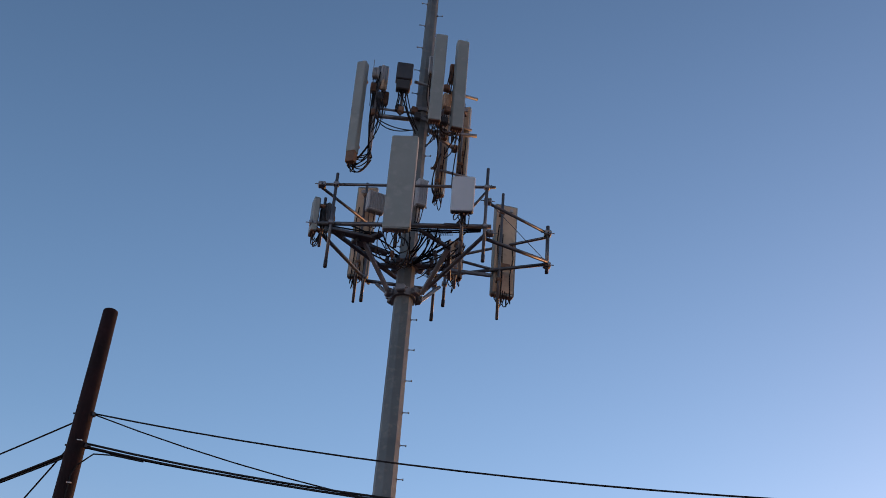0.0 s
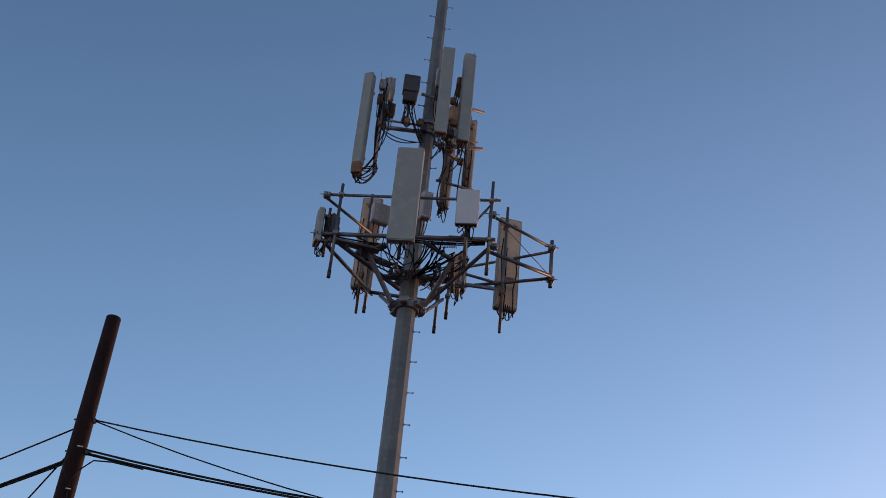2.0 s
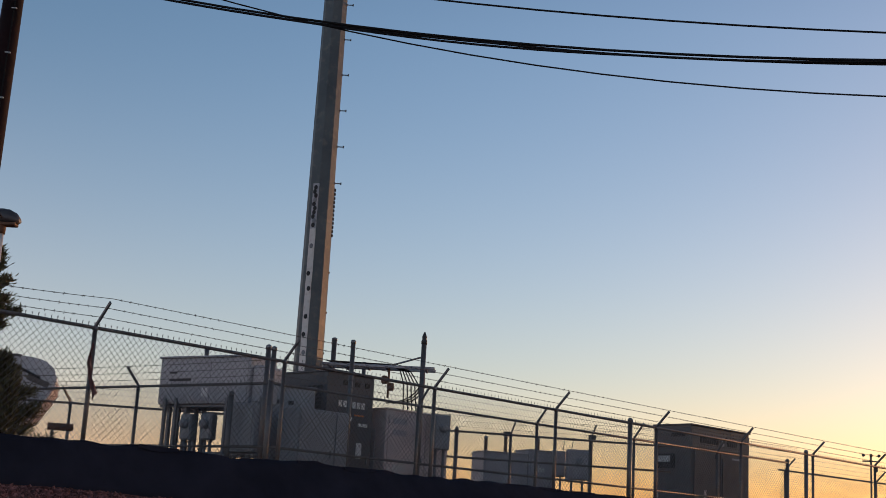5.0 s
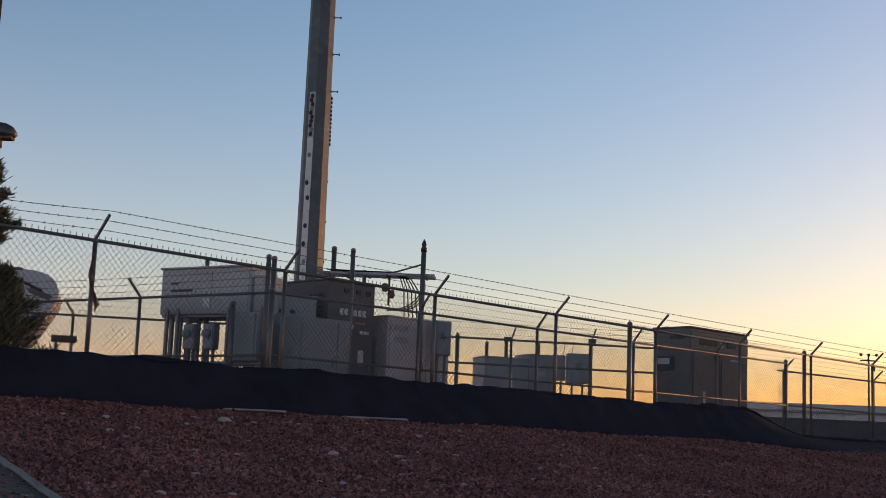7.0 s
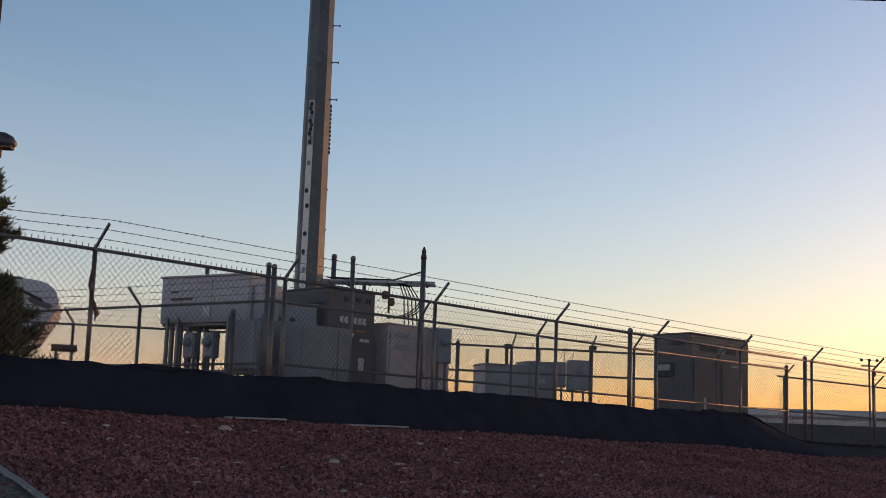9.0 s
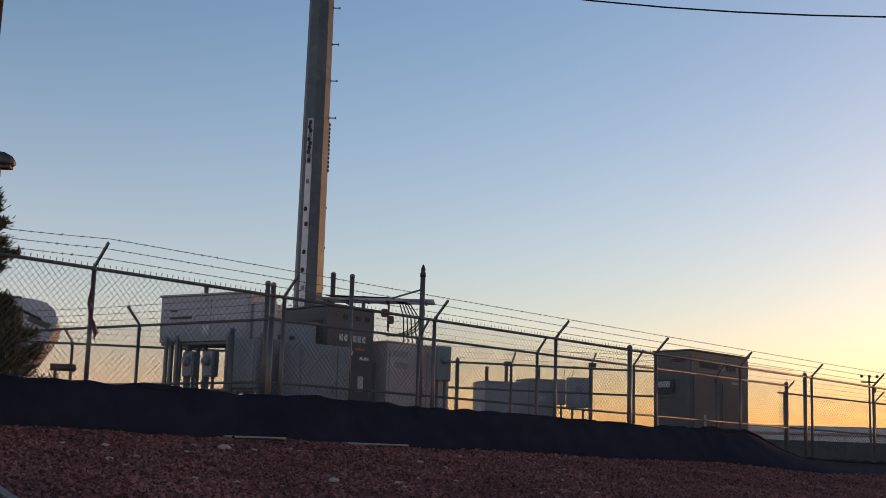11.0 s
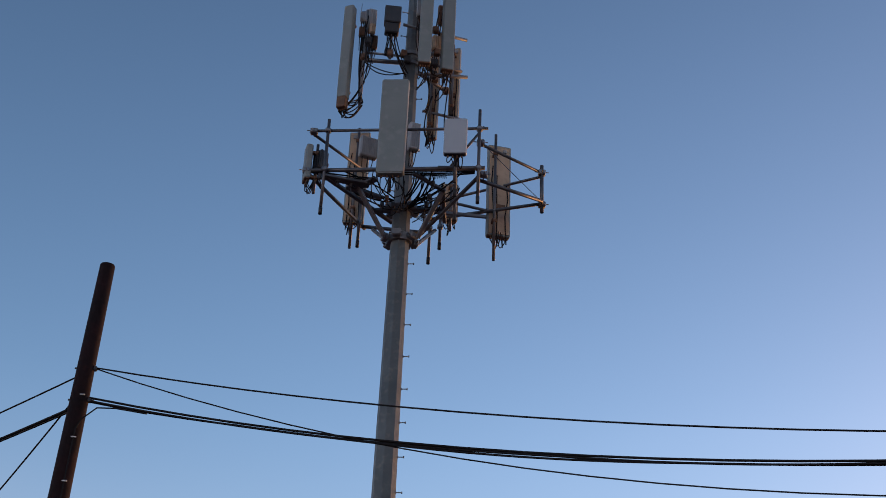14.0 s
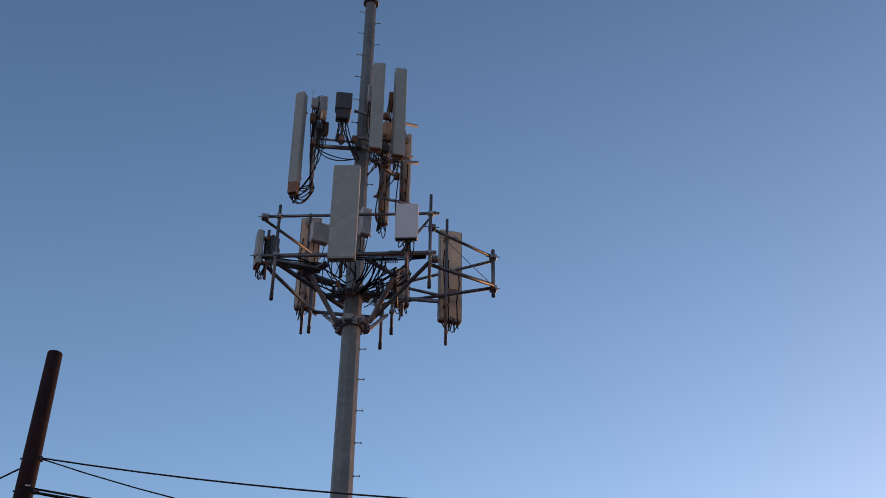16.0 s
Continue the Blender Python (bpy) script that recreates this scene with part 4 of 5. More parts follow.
# ---------------------------------------------------------------- black silt fabric along the bank
def silt():
    t = thing("silt_fence", Matrix.Translation((F0.x, F0.y, 2.0)), "low black woven silt fabric sagging along the bank", "silt fence")
    rnd = random.Random(2)
    n, rows = 260, 9
    s0, s1 = -6.0, 25.0
    def top(s):
        z = 0.54 + 0.05 * noise.noise((s * 0.9, 1.0, 0)) + 0.03 * noise.noise((s * 3.1, 5, 0))
        if s < 2.5:
            z -= 0.03 * (2.5 - s) * 0.2
        if s > 13.5:
            k = min(1.0, (s - 13.5) / 2.7)
            z *= 1 - 0.86 * k * k * (3 - 2 * k)
        return max(z, 0.03)
    grid = []
    for i in range(n + 1):
        s = s0 + (s1 - s0) * i / n
        row = []
        for j in range(rows):
            k = j / (rows - 1)
            off = -1.2 - 0.25 * (1 - k) * min(1.0, max(0.0, s / 9)) + 0.32 * k + 0.03 * math.sin(k * 3.1) * noise.noise((s * 1.1, k * 2, 4)) + 0.014 * noise.noise((s * 3, k * 5, 9)) - 1.0 * (1 - k) * min(1.0, max(0.0, (s - 12.0) / 4.0))
            q = FD * s + FN * off
            base = height(F0.x + q.x, F0.y + q.y) - 2.0 - 0.02
            row.append((q.x, q.y, base + (top(s) + 0.02) * k ** 0.9 - (0.03 * (1 + noise.noise((s * 2.2, 0, 2))) if j == rows - 1 else 0)))
        grid.append(row)
    bm = bmesh.new()
    vs = [[bm.verts.new(p) for p in r] for r in grid]
    for a, b in zip(vs, vs[1:]):
        for j in range(rows - 1):
            bm.faces.new((a[j], b[j], b[j + 1], a[j + 1])).smooth = True
    ob = part("fabric", bm, SILT, t)
    sol = ob.modifiers.new("thickness", "SOLIDIFY")
    sol.thickness, sol.offset = 0.006, 1
    # the top edge is rolled and bunched where the fabric comes down, and hangs in loose flaps elsewhere
    for j, (lift, r) in enumerate(((0.02, 0.035), (-0.03, 0.028))):
        pts = []
        for i in range(n + 1):
            if grid[i][-1][0] > FD.x * 13.2:
                x, y, z = grid[i][-1]
                pts.append((x, y - 0.05 * j, z + lift + 0.025 * noise.noise((i * 0.35, j * 3.0, 6))))
        part("rolled_edge", tube(bmesh.new(), pts, r, 7), SILT, t, "rolled upper edge of the fabric")
    for i in range(10, n - 90, 7):
        if rnd.random() < 0.5:
            a, b = Vector(grid[i][-1]), Vector(grid[i + 5][-1])
            bm = bmesh.new()
            drop = rnd.uniform(0.03, 0.08)
            row = [(a.lerp(b, k / 4) + Vector((0.02, -0.03, 0.012)), a.lerp(b, k / 4) + Vector((0.035, -0.05, -drop * math.sin(0.5 + k * 0.6)))) for k in range(5)]
            vs = [[bm.verts.new(p) for p in pair] for pair in row]
            for p, q in zip(vs, vs[1:]):
                bm.faces.new((p[0], q[0], q[1], p[1]))
            flap = part("flap", bm, SILT, t)
            fold = flap.modifiers.new("thickness", "SOLIDIFY")
            fold.thickness = 0.006
    for i in range(16):
        s = -5 + i * 1.25
        q = FD * s + FN * -0.8
        part("stake", box((q.x, q.y, 0.05 + top(s) / 2), (0.03, 0.03, top(s) - 0.02), 0.005), BARK, t)


silt()


# ---------------------------------------------------------------- equipment yard
def cabinet(name, label, p0, p1, deep, z0, z1, material, category="cabinet", roof=0.0, feet=0.0):
    """A steel enclosure with its front from p0 to p1 (seen left to right) and its body behind."""
    m, w = plane_m(p0, p1, z0)
    t = thing(name, m, label, category)
    h = z1 - z0
    body = part("body", box((w / 2, deep / 2, h / 2), (w, deep, h), 0.012), material, t)
    if roof:
        part("roof", box((w / 2, deep / 2 - 0.01, h + 0.015), (w + 0.05, deep + 0.06, 0.035), 0.01), material, t)
    return t, w, h


def door(t, x0, x1, z0, z1, material, handle=True, y=0.0):
    d = part("door", box(((x0 + x1) / 2, y - 0.012, (z0 + z1) / 2), (x1 - x0, 0.024, z1 - z0), 0.006), material, t)
    if handle:
        bm = box((x1 - 0.08, y - 0.035, (z0 + z1) / 2), (0.03, 0.03, 0.14), 0.006)
        part("handle", bm, GALV, d, "steel door handle")
        for z in (z0 + 0.12, z1 - 0.12):
            part("hinge", bar((x0 + 0.01, y - 0.03, z - 0.04), (x0 + 0.01, y - 0.03, z + 0.04), 0.012, 8), GALV, d)
    return d


def louvre(t, x0, x1, z0, z1, n, material=VENT, y=0.0):
    for i in range(n):
        z = z0 + (z1 - z0) * (i + 0.5) / n
        part("louvre_slat", box(((x0 + x1) / 2, y - 0.012, z), (x1 - x0, 0.022, (z1 - z0) / n * 0.62), 0.004), material, t)


def sign_bars(t, x, z, rows, material=LETTER, y=0.0, name="lettering"):
    """Unreadable lettering as bars: rows of (width, height, gap below)."""
    for w, h, gap in rows:
        part(name, box((x + w / 2, y - 0.004, z - h / 2), (w, 0.006, h), 0.001), material, t)
        z -= h + gap


def stand_post(name, x, y, z1, r, label, material=FENCEPIPE, cap=True, z0=YARD):
    t = thing(name, Matrix.Translation((x, y, z0)), label, "post", "steel posts in the equipment yard")
    part("pipe", bar((0, 0, -0.05), (0, 0, z1 - z0), r, 14), material, t)
    if cap:
        part("cap", lathe(bmesh.new(), [(r + 0.006, z1 - z0 - 0.05), (r + 0.006, z1 - z0), (r * 0.5, z1 - z0 + 0.02)], 14), GALV, t)
    return t


# long raised cabinet on its frame
def raised_cabinet():
    t, w, h = cabinet("raised_equipment_cabinet", "long grey sheet-metal cabinet raised on a steel frame", (-5.07, 23.67), (-3.3, 22.66), 0.75, 3.8, 4.62, CABGREY, roof=1)
    part("access_panel", box((w * 0.3, -0.008, h / 2), (w * 0.55, 0.016, h * 0.9), 0.005), CABGREY, t)
    part("access_panel", box((w * 0.8, -0.008, h / 2), (w * 0.36, 0.016, h * 0.9), 0.005), CABGREY, t)
    sign_bars(t, 0.25, h * 0.7, [(0.16, 0.035, 0.09), (0.5, 0.045, 0.0)], DARKBOX, -0.018)
    part("notice", box((w * 0.53, -0.02, 0.2), (0.14, 0.008, 0.16), 0.003), LETTER, t, "small pale notice plate")
    part("side_hood", box((w + 0.12, 0.36, h * 0.42), (0.24, 0.6, h * 0.8), 0.03), CABGREY, t)
    part("roof_vent", bar((w * 0.3, 0.5, h), (w * 0.3, 0.5, h + 0.25), 0.04, 10), PIPE, t)
    for x in (0.2, 0.4, 0.58, w - 0.1):
        for y in (0.12, 0.62):
            part("leg", box((x, y, -0.8), (0.07, 0.07, 1.6), 0.008), GALV, t)
    for z in (-0.86, -0.03):
        part("frame_rail", box((w / 2, 0.08, z), (w, 0.05, 0.05), 0.008), GALV, t)
        part("frame_rail", box((w / 2, 0.66, z), (w, 0.05, 0.05), 0.008), GALV, t)


raised_cabinet()


def small_box(name, x, y, z0, size, turn, material, label, category="electrical box", conduit=True, dial=False):
    t = thing(name, pose(x, y, z0, 0, 0, turn), label, category)
    part("case", box((0, 0, size[2] / 2), size, 0.02), material, t)
    part("cover", box((0, -size[1] / 2 - 0.008, size[2] / 2), (size[0] * 0.88, 0.018, size[2] * 0.9), 0.006), material, t)
    if dial:
        bm = lathe(bmesh.new(), [(0.085, 0), (0.085, 0.05), (0.07, 0.1), (0.03, 0.12)], 18)
        bmesh.ops.transform(bm, matrix=Matrix.Translation((0, -size[1] / 2 - 0.01, size[2] * 0.6)) @ Matrix.Rotation(math.pi / 2, 4, "X"), verts=bm.verts)
        part("meter", bm, CABGREEN, t, "round glass meter")
    if conduit:
        for x2 in (-0.25, 0.25):
            part("conduit", bar((x2 * size[0], 0, 0.02), (x2 * size[0], 0, YARD - z0 - 0.02), 0.03, 8), GALV, t)
    return t


AX = -30.0   # turn of the cabinets' fronts
small_box("meter_box", -4.42, 23.42, 3.17, (0.24, 0.18, 0.46), AX, CABGREEN, "grey meter box with a round glass meter under the raised cabinet", dial=True)
small_box("meter_box", -4.02, 23.16, 3.17, (0.24, 0.18, 0.46), AX, CABGREEN, "grey meter box with a round glass meter under the raised cabinet", dial=True)
small_box("switch_box", -3.32, 22.6, 2.95, (0.62, 0.25, 0.85), AX, CABGREEN, "flat grey-green switch box on a frame")
small_box("pull_box", -4.2, 23.3, 2.4, (1.5, 0.3, 0.36), AX, CABGREY, "long low grey cable box on the ground frame", conduit=False)


def frame_rack():
    t = thing("pipe_rack", pose(-3.75, 22.75, YARD, 0, 0, AX), "galvanised channel rack carrying meter boxes", "rack")
    for x in (-1.4, -1.15, 0.0, 0.75):
        part("upright", box((x, 0.12, 0.85), (0.06, 0.06, 1.7), 0.006), GALV, t)
    for z in (0.6, 0.72):
        part("channel", box((-0.3, 0.08, z), (2.3, 0.05, 0.05), 0.006), GALV, t)


frame_rack()
stand_post("steel_post", -3.55, 22.4, 3.95, 0.045, "short galvanised pipe post in front of a switch box")
stand_post("steel_post", -2.72, 21.13, 4.58, 0.042, "tall galvanised corner post of the inner fence")
stand_post("steel_post", -2.9, 21.8, 4.7, 0.042, "tall galvanised pipe post beside a cabinet")
stand_post("steel_post", -1.6, 23.4, 5.1, 0.042, "tall galvanised pipe post by the generator")
tip = stand_post("steel_post", -0.35, 25.2, 5.44, 0.05, "tall galvanised pipe post with a pointed tip", cap=False)
part("tip", lathe(bmesh.new(), [(0.058, 3.18), (0.058, 3.24), (0.04, 3.28), (0.05, 3.32), (0.012, 3.42)], 12), DARKBOX, tip, "dark pointed finial")
stand_post("steel_post", -2.15, 25.9, 5.5, 0.05, "tall galvanised pipe post carrying a cable bridge")
stand_post("steel_post", -1.55, 26.3, 5.1, 0.04, "galvanised pipe post carrying a cable bridge")


def tall_cabinet():
    t, w, h = cabinet("equipment_cabinet", "upright grey-green steel cabinet with a louvred side", (-2.95, 22.95), (-2.2, 23.3), 0.7, YARD, 4.17, CABGREEN, roof=1)
    d = door(t, 0.04, w - 0.04, 0.15, h - 0.1, CABGREEN)
    part("notice", box((w * 0.2, -0.03, h * 0.86), (0.1, 0.006, 0.07), 0.002), DARKBOX, d)
    part("notice", box((w * 0.45, -0.03, h * 0.86), (0.1, 0.006, 0.07), 0.002), DARKBOX, d)


tall_cabinet()


def low_cabinet():
    t, w, h = cabinet("power_cabinet", "low grey-green steel power cabinet with double doors", (-2.36, 22.25), (-1.55, 23.0), 0.55, YARD, 3.75, CABGREEN)
    door(t, 0.03, w * 0.72, 0.1, h - 0.05, CABGREEN)
    door(t, w * 0.74, w - 0.03, 0.1, h - 0.05, CABGREEN, False)


low_cabinet()


def generator():
    t, w, h = cabinet("standby_generator", "dark grey steel-clad standby generator with a black louvre", (-2.06, 23.95), (-1.24, 24.8), 1.9, YARD + 0.1, 4.6, GENSET, "generator", roof=1)
    part("skid", box((w / 2, 0.9, -0.04), (w + 0.1, 1.95, 0.14), 0.01), GENSET, t)
    door(t, 0.3, w - 0.04, 0.25, h * 0.55, GENSET)
    # maker's mark as plain shapes
    for i in range(6):
        part("mark", box((0.34 + i * 0.115, -0.008, h * 0.76), (0.085, 0.012, 0.12), 0.004), LETTER, t)
    part("mark", box((0.83, -0.008, h * 0.68), (0.24, 0.012, 0.03), 0.003), ORANGE, t)
    sign_bars(t, 0.34, h * 0.66, [(0.32, 0.07, 0)], LETTER)
    sign_bars(t, 0.82, h * 0.62, [(0.24, 0.06, 0)], LETTER)
    part("notice", box((w * 0.72, -0.03, h * 0.4), (0.14, 0.006, 0.28), 0.003), LETTER, t, "white warning label")
    for x in (0.45, 0.75, 1.0):
        part("vent", box((x, -0.006, h * 0.93), (0.12, 0.014, 0.09), 0.01), VENT, t)
    for i in range(9):
        part("louvre_slat", box((-0.012, 0.55, h * 0.62 + i * 0.075), (0.022, 0.85, 0.05), 0.006), VENT, t)


generator()


def beige_cabinet():
    t, w, h = cabinet("radio_cabinet", "beige steel radio cabinet with vents and notices", (-0.98, 24.95), (0.22, 26.15), 0.75, YARD, 4.06, CABTAN, roof=1)
    d = door(t, 0.05, w * 0.6, 0.12, h - 0.1, CABTAN)
    for k, z in enumerate((h - 0.2, h - 0.42)):
        part("vent", box((w * 0.2, -0.028, z), (0.36, 0.01, 0.11), 0.01), CABGREY, d)
    sign_bars(t, w * 0.12, 0.92, [(0.3, 0.05, 0.03), (0.34, 0.12, 0.03), (0.28, 0.06, 0)], LETTER, -0.026)
    part("side_vent", box((-0.008, 0.35, h * 0.6), (0.02, 0.14, 0.75), 0.005), CABGREY, t)
    door(t, w * 0.62, w - 0.03, 0.12, h - 0.1, CABTAN, False)


beige_cabinet()
small_box("disconnect_box", 0.06, 25.7, 3.4, (0.34, 0.2, 0.68), 25, CABGREEN, "grey-green disconnect box on conduits", dial=True)


def cable_bridge():
    t = thing("cable_bridge", pose(-2.34, 25.45, 4.93, 0, 0, -3), "horizontal galvanised pipe bridge carrying feeder cables to the mast", "cable bridge")
    part("beam", box((1.1, 0, 0), (2.25, 0.07, 0.055), 0.01), CABGREY, t)
    part("beam", box((1.1, 0.4, 0), (2.25, 0.07, 0.055), 0.01), CABGREY, t)
    for i in range(6):
        part("rung", box((0.15 + i * 0.38, 0.2, -0.02), (0.05, 0.5, 0.04), 0.006), GALV, t)
    part("brace", bar((1.4, -0.02, 0.03), (1.98, -0.12, 0.2), 0.018, 8), GALV, t)
    part("brace", bar((0.3, 0.3, 0.05), (0.75, 0.02, -0.2), 0.018, 8), GALV, t)
    for i in range(5):
        a = (0.1 + 0.02 * i, 0.05 + i * 0.05, 0.07)
        bm = tube(bmesh.new(), [a, (0.8, 0.05 + i * 0.05, 0.055), (1.35 + 0.03 * i, 0.05 + i * 0.05, 0.05), (1.55 + 0.05 * i, 0.0 + i * 0.05, -0.06), (1.63 + 0.07 * i, i * 0.05, -0.3), (1.66 + 0.08 * i, i * 0.05, -0.85)], 0.012, 6)
        part("feeder_cable", bm, CABLE, t)
    for i in range(3):
        part("feeder_cable", loop_cable(bmesh.new(), (2.0, 0, 0.02), (1.55 - 0.12 * i, 0.1, -0.7), 0.15, 0.014, (0.2, 0, 0)), CABLE, t)
    for x, z in ((1.25, -0.25), (1.38, -0.38)):
        part("fitting", box((x, 0.1, z), (0.12, 0.1, 0.16), 0.02), RUST, t)
    part("hanger", bar((1.33, 0.1, 0.0), (1.33, 0.1, -0.6), 0.022, 8), RUST, t)


cable_bridge()

# far group of cabinets
def far_group():
    t, w, h = cabinet("equipment_cabinet", "low wide grey cabinet at the back of the yard", (1.19, 32.98), (2.32, 33.4), 0.8, YARD, 3.93, CABGREY, roof=1)
    door(t, 0.05, w - 0.05, 0.1, h - 0.08, CABGREY)
    t, w, h = cabinet("equipment_cabinet", "upright grey cabinet at the back of the yard", (2.34, 33.4), (2.98, 33.7), 0.7, YARD, 4.05, CABGREY, roof=1)
    door(t, 0.05, w - 0.05, 0.1, h - 0.08, CABGREY)
    part("notice", box((w * 0.5, -0.03, h * 0.75), (0.2, 0.006, 0.12), 0.002), LETTER, t)
    small_box("switch_box", 3.1, 33.7, 3.45, (0.34, 0.25, 0.65), 15, CABGREY, "grey switch box on conduits")
    small_box("meter_box", 3.58, 33.5, 3.38, (0.56, 0.25, 0.76), 10, CABGREY, "grey meter box with pale notices", dial=True)
    for x, y, z in ((1.25, 33.6, 4.35), (1.75, 33.6, 4.4), (2.6, 33.9, 4.4), (3.95, 33.8, 4.45)):
        q = stand_post("steel_post", x, y, z, 0.045, "pipe post behind the far cabinets", RUST)
        if x in (1.75, 3.95):
            part("fitting", box((0.03, -0.02, z - YARD + 0.05), (0.2, 0.1, 0.12), 0.02), DARKBOX, q)
    for i in range(3):
        q = thing("whip_antenna", Matrix.Translation((3.02 + 0.2 * i, 33.55, 4.1 if i == 0 else 4.13)), "thin dark rod with a round tip on a switch box", "antenna", "whip antennas on the switch boxes")
        part("rod", bar((0, 0, -0.03), (0.03 * i, 0, 0.26), 0.01, 6), DARKBOX, q)
        part("tip", bar((0.03 * i, 0, 0.24), (0.03 * i + 0.01, 0, 0.31), 0.03, 8), DARKBOX, q)


far_group()


def brown_generator():
    t, w, h = cabinet("standby_generator", "large brown-grey generator enclosure with louvres near its roof", (5.86, 30.43), (7.60, 32.10), 1.05, YARD, 4.63, GENTAN, "generator", roof=1)
    part("skid", box((w / 2, 0.525, 0.22), (w + 0.06, 1.11, 0.3), 0.02), GENSET, t)
    part("seam", box((w * 0.5, -0.006, h * 0.5), (0.02, 0.012, h * 0.8), 0.003), GENSET, t)
    part("top_band", box((w / 2, -0.01, h * 0.88), (w - 0.04, 0.02, h * 0.17), 0.006), GENTAN, t)
    for x0, x1 in ((0.35, 1.1), (1.45, 1.85)):
        part("vent_opening", box(((x0 + x1) / 2, -0.022, h * 0.88), (x1 - x0, 0.012, 0.17), 0.004), VENT, t, "black louvred vent")
        for k in range(int((x1 - x0) / 0.09)):
            part("vent_bar", box((x0 + 0.06 + 0.09 * k, -0.032, h * 0.88), (0.018, 0.02, 0.16), 0.003), GENTAN, t)
    part("vent_cover", box((1.27, -0.024, h * 0.88), (0.1, 0.012, 0.2), 0.004), CABGREY, t, "pale blanking plate")
    part("latch", bar((1.0, -0.01, h * 0.73), (1.0, -0.05, h * 0.73), 0.06, 10), VENT, t, "round black latch")
    sign_bars(t, 1.7, h * 0.74, [(0.4, 0.05, 0.03), (0.4, 0.05, 0.03), (0.4, 0.05, 0)], CABGREY)
    part("notice", box((0.55, -0.03, 0.8), (0.1, 0.006, 0.34), 0.002), CABTAN, t, "upright pale label")
    part("notice", box((-0.01, 0.95, 0.78), (0.012, 0.12, 0.22), 0.002), CABTAN, t, "small pale label")
    door(t, w * 0.05, w * 0.48, 0.45, h * 0.78, GENTAN)
    door(t, w * 0.53, w * 0.96, 0.45, h * 0.72, GENTAN)
    part("side_panel_box", box((-0.03, 0.68, h * 0.66), (0.06, 0.5, 0.34), 0.02), VENT, t)
    part("side_notice", box((-0.065, 0.7, h * 0.68), (0.01, 0.34, 0.14), 0.003), LETTER, t)
    part("side_vent", box((-0.012, 0.35, h * 0.91), (0.02, 0.4, 0.08), 0.005), VENT, t)
    part("exhaust_box", box((w + 0.25, 0.5, 0.45), (0.5, 0.5, 0.45), 0.03), GENSET, t)


brown_generator()


# ---------------------------------------------------------------- trailer behind the fence
def trailer():
    t = thing("travel_trailer", pose(-12.0, 29.1, YARD, 0, 0, 14), "white travel trailer with a rounded nose parked behind the fence", "trailer")
    prof = [(-3.2, 0.55), (0.9, 0.55), (1.05, 1.5), (2.85, 1.54), (3.02, 1.72), (3.26, 2.1), (3.4, 2.4), (3.37, 2.62), (3.22, 2.83), (2.95, 2.93), (2.4, 2.97), (-3.0, 3.0), (-3.2, 2.85)]
    bm = bmesh.new()
    a = [bm.verts.new((x, -1.2, z)) for x, z in prof]
    b = [bm.verts.new((x, 1.2, z)) for x, z in prof]
    bm.faces.new(a)
    bm.faces.new(b)
    for i in range(len(prof)):
        bm.faces.new((a[i], a[(i + 1) % len(prof)], b[(i + 1) % len(prof)], b[i]))
    bmesh.ops.bevel(bm, geom=bm.edges[:], offset=0.06, segments=2, affect="EDGES")
    body = part("body", bm, TRAILER, t)
    part("window", box((1.8, -1.205, 2.25), (1.35, 0.02, 0.7), 0.06), DARKGLASS, t, "dark tinted side window")
    part("stripe", box((3.0, -1.205, 2.42), (0.5, 0.012, 0.13), 0.005, Matrix.Translation((3.0, 0, 2.42)) @ Matrix.Rotation(0.35, 4, "Y") @ Matrix.Translation((-3.0, 0, -2.42))), GENTAN, t, "dark painted stripe")
    for x0, z0, x1, z1 in ((2.2, 2.92, 2.7, 2.05), (2.3, 2.8, 3.05, 2.48)):
        part("awning_arm", bar((x0, -1.24, z0), (x1, -1.24, z1), 0.03, 6), DARKBOX, t)
    part("roof_edge", box((-0.2, -1.19, 2.95), (5.6, 0.05, 0.06), 0.02), GENTAN, t, "dark roof edge trim")
    part("roof_vent", box((2.2, 0, 3.03), (0.3, 0.3, 0.12), 0.03), TRAILER, t)
    for x in (-1.2, -0.4):
        for y in (-1.05, 1.05):
            bm = lathe(bmesh.new(), [(0.2, -0.1), (0.33, -0.1), (0.36, -0.05), (0.36, 0.05), (0.33, 0.1), (0.2, 0.1)], 20)
            bmesh.ops.transform(bm, matrix=Matrix.Translation((x, y, 0.36)) @ Matrix.Rotation(math.pi / 2, 4, "X"), verts=bm.verts)
            part("wheel", bm, VENT, t)
    part("chassis", box((-1.2, 0, 0.48), (4.0, 1.8, 0.14), 0.02), VENT, t)
    for y in (-0.7, 0.7):
        part("landing_leg", bar((1.6, y, -0.02), (1.6, y, 1.55), 0.05, 8), VENT, t)


trailer()


def loose_tube():
    t = thing("gas_cylinder", pose(-7.83, 26.5, YARD, 0, 0, 12), "dark rusty horizontal cylinder on a stand", "cylinder")
    part("barrel", bar((0, 0, 1.3), (0.5, 0, 1.3), 0.075, 14), RUST, t)
    part("stand", box((0.1, 0, 0.62), (0.06, 0.06, 1.25), 0.01), GALV, t)
    part("stand", box((0.4, 0, 0.62), (0.06, 0.06, 1.25), 0.01), GALV, t)


loose_tube()


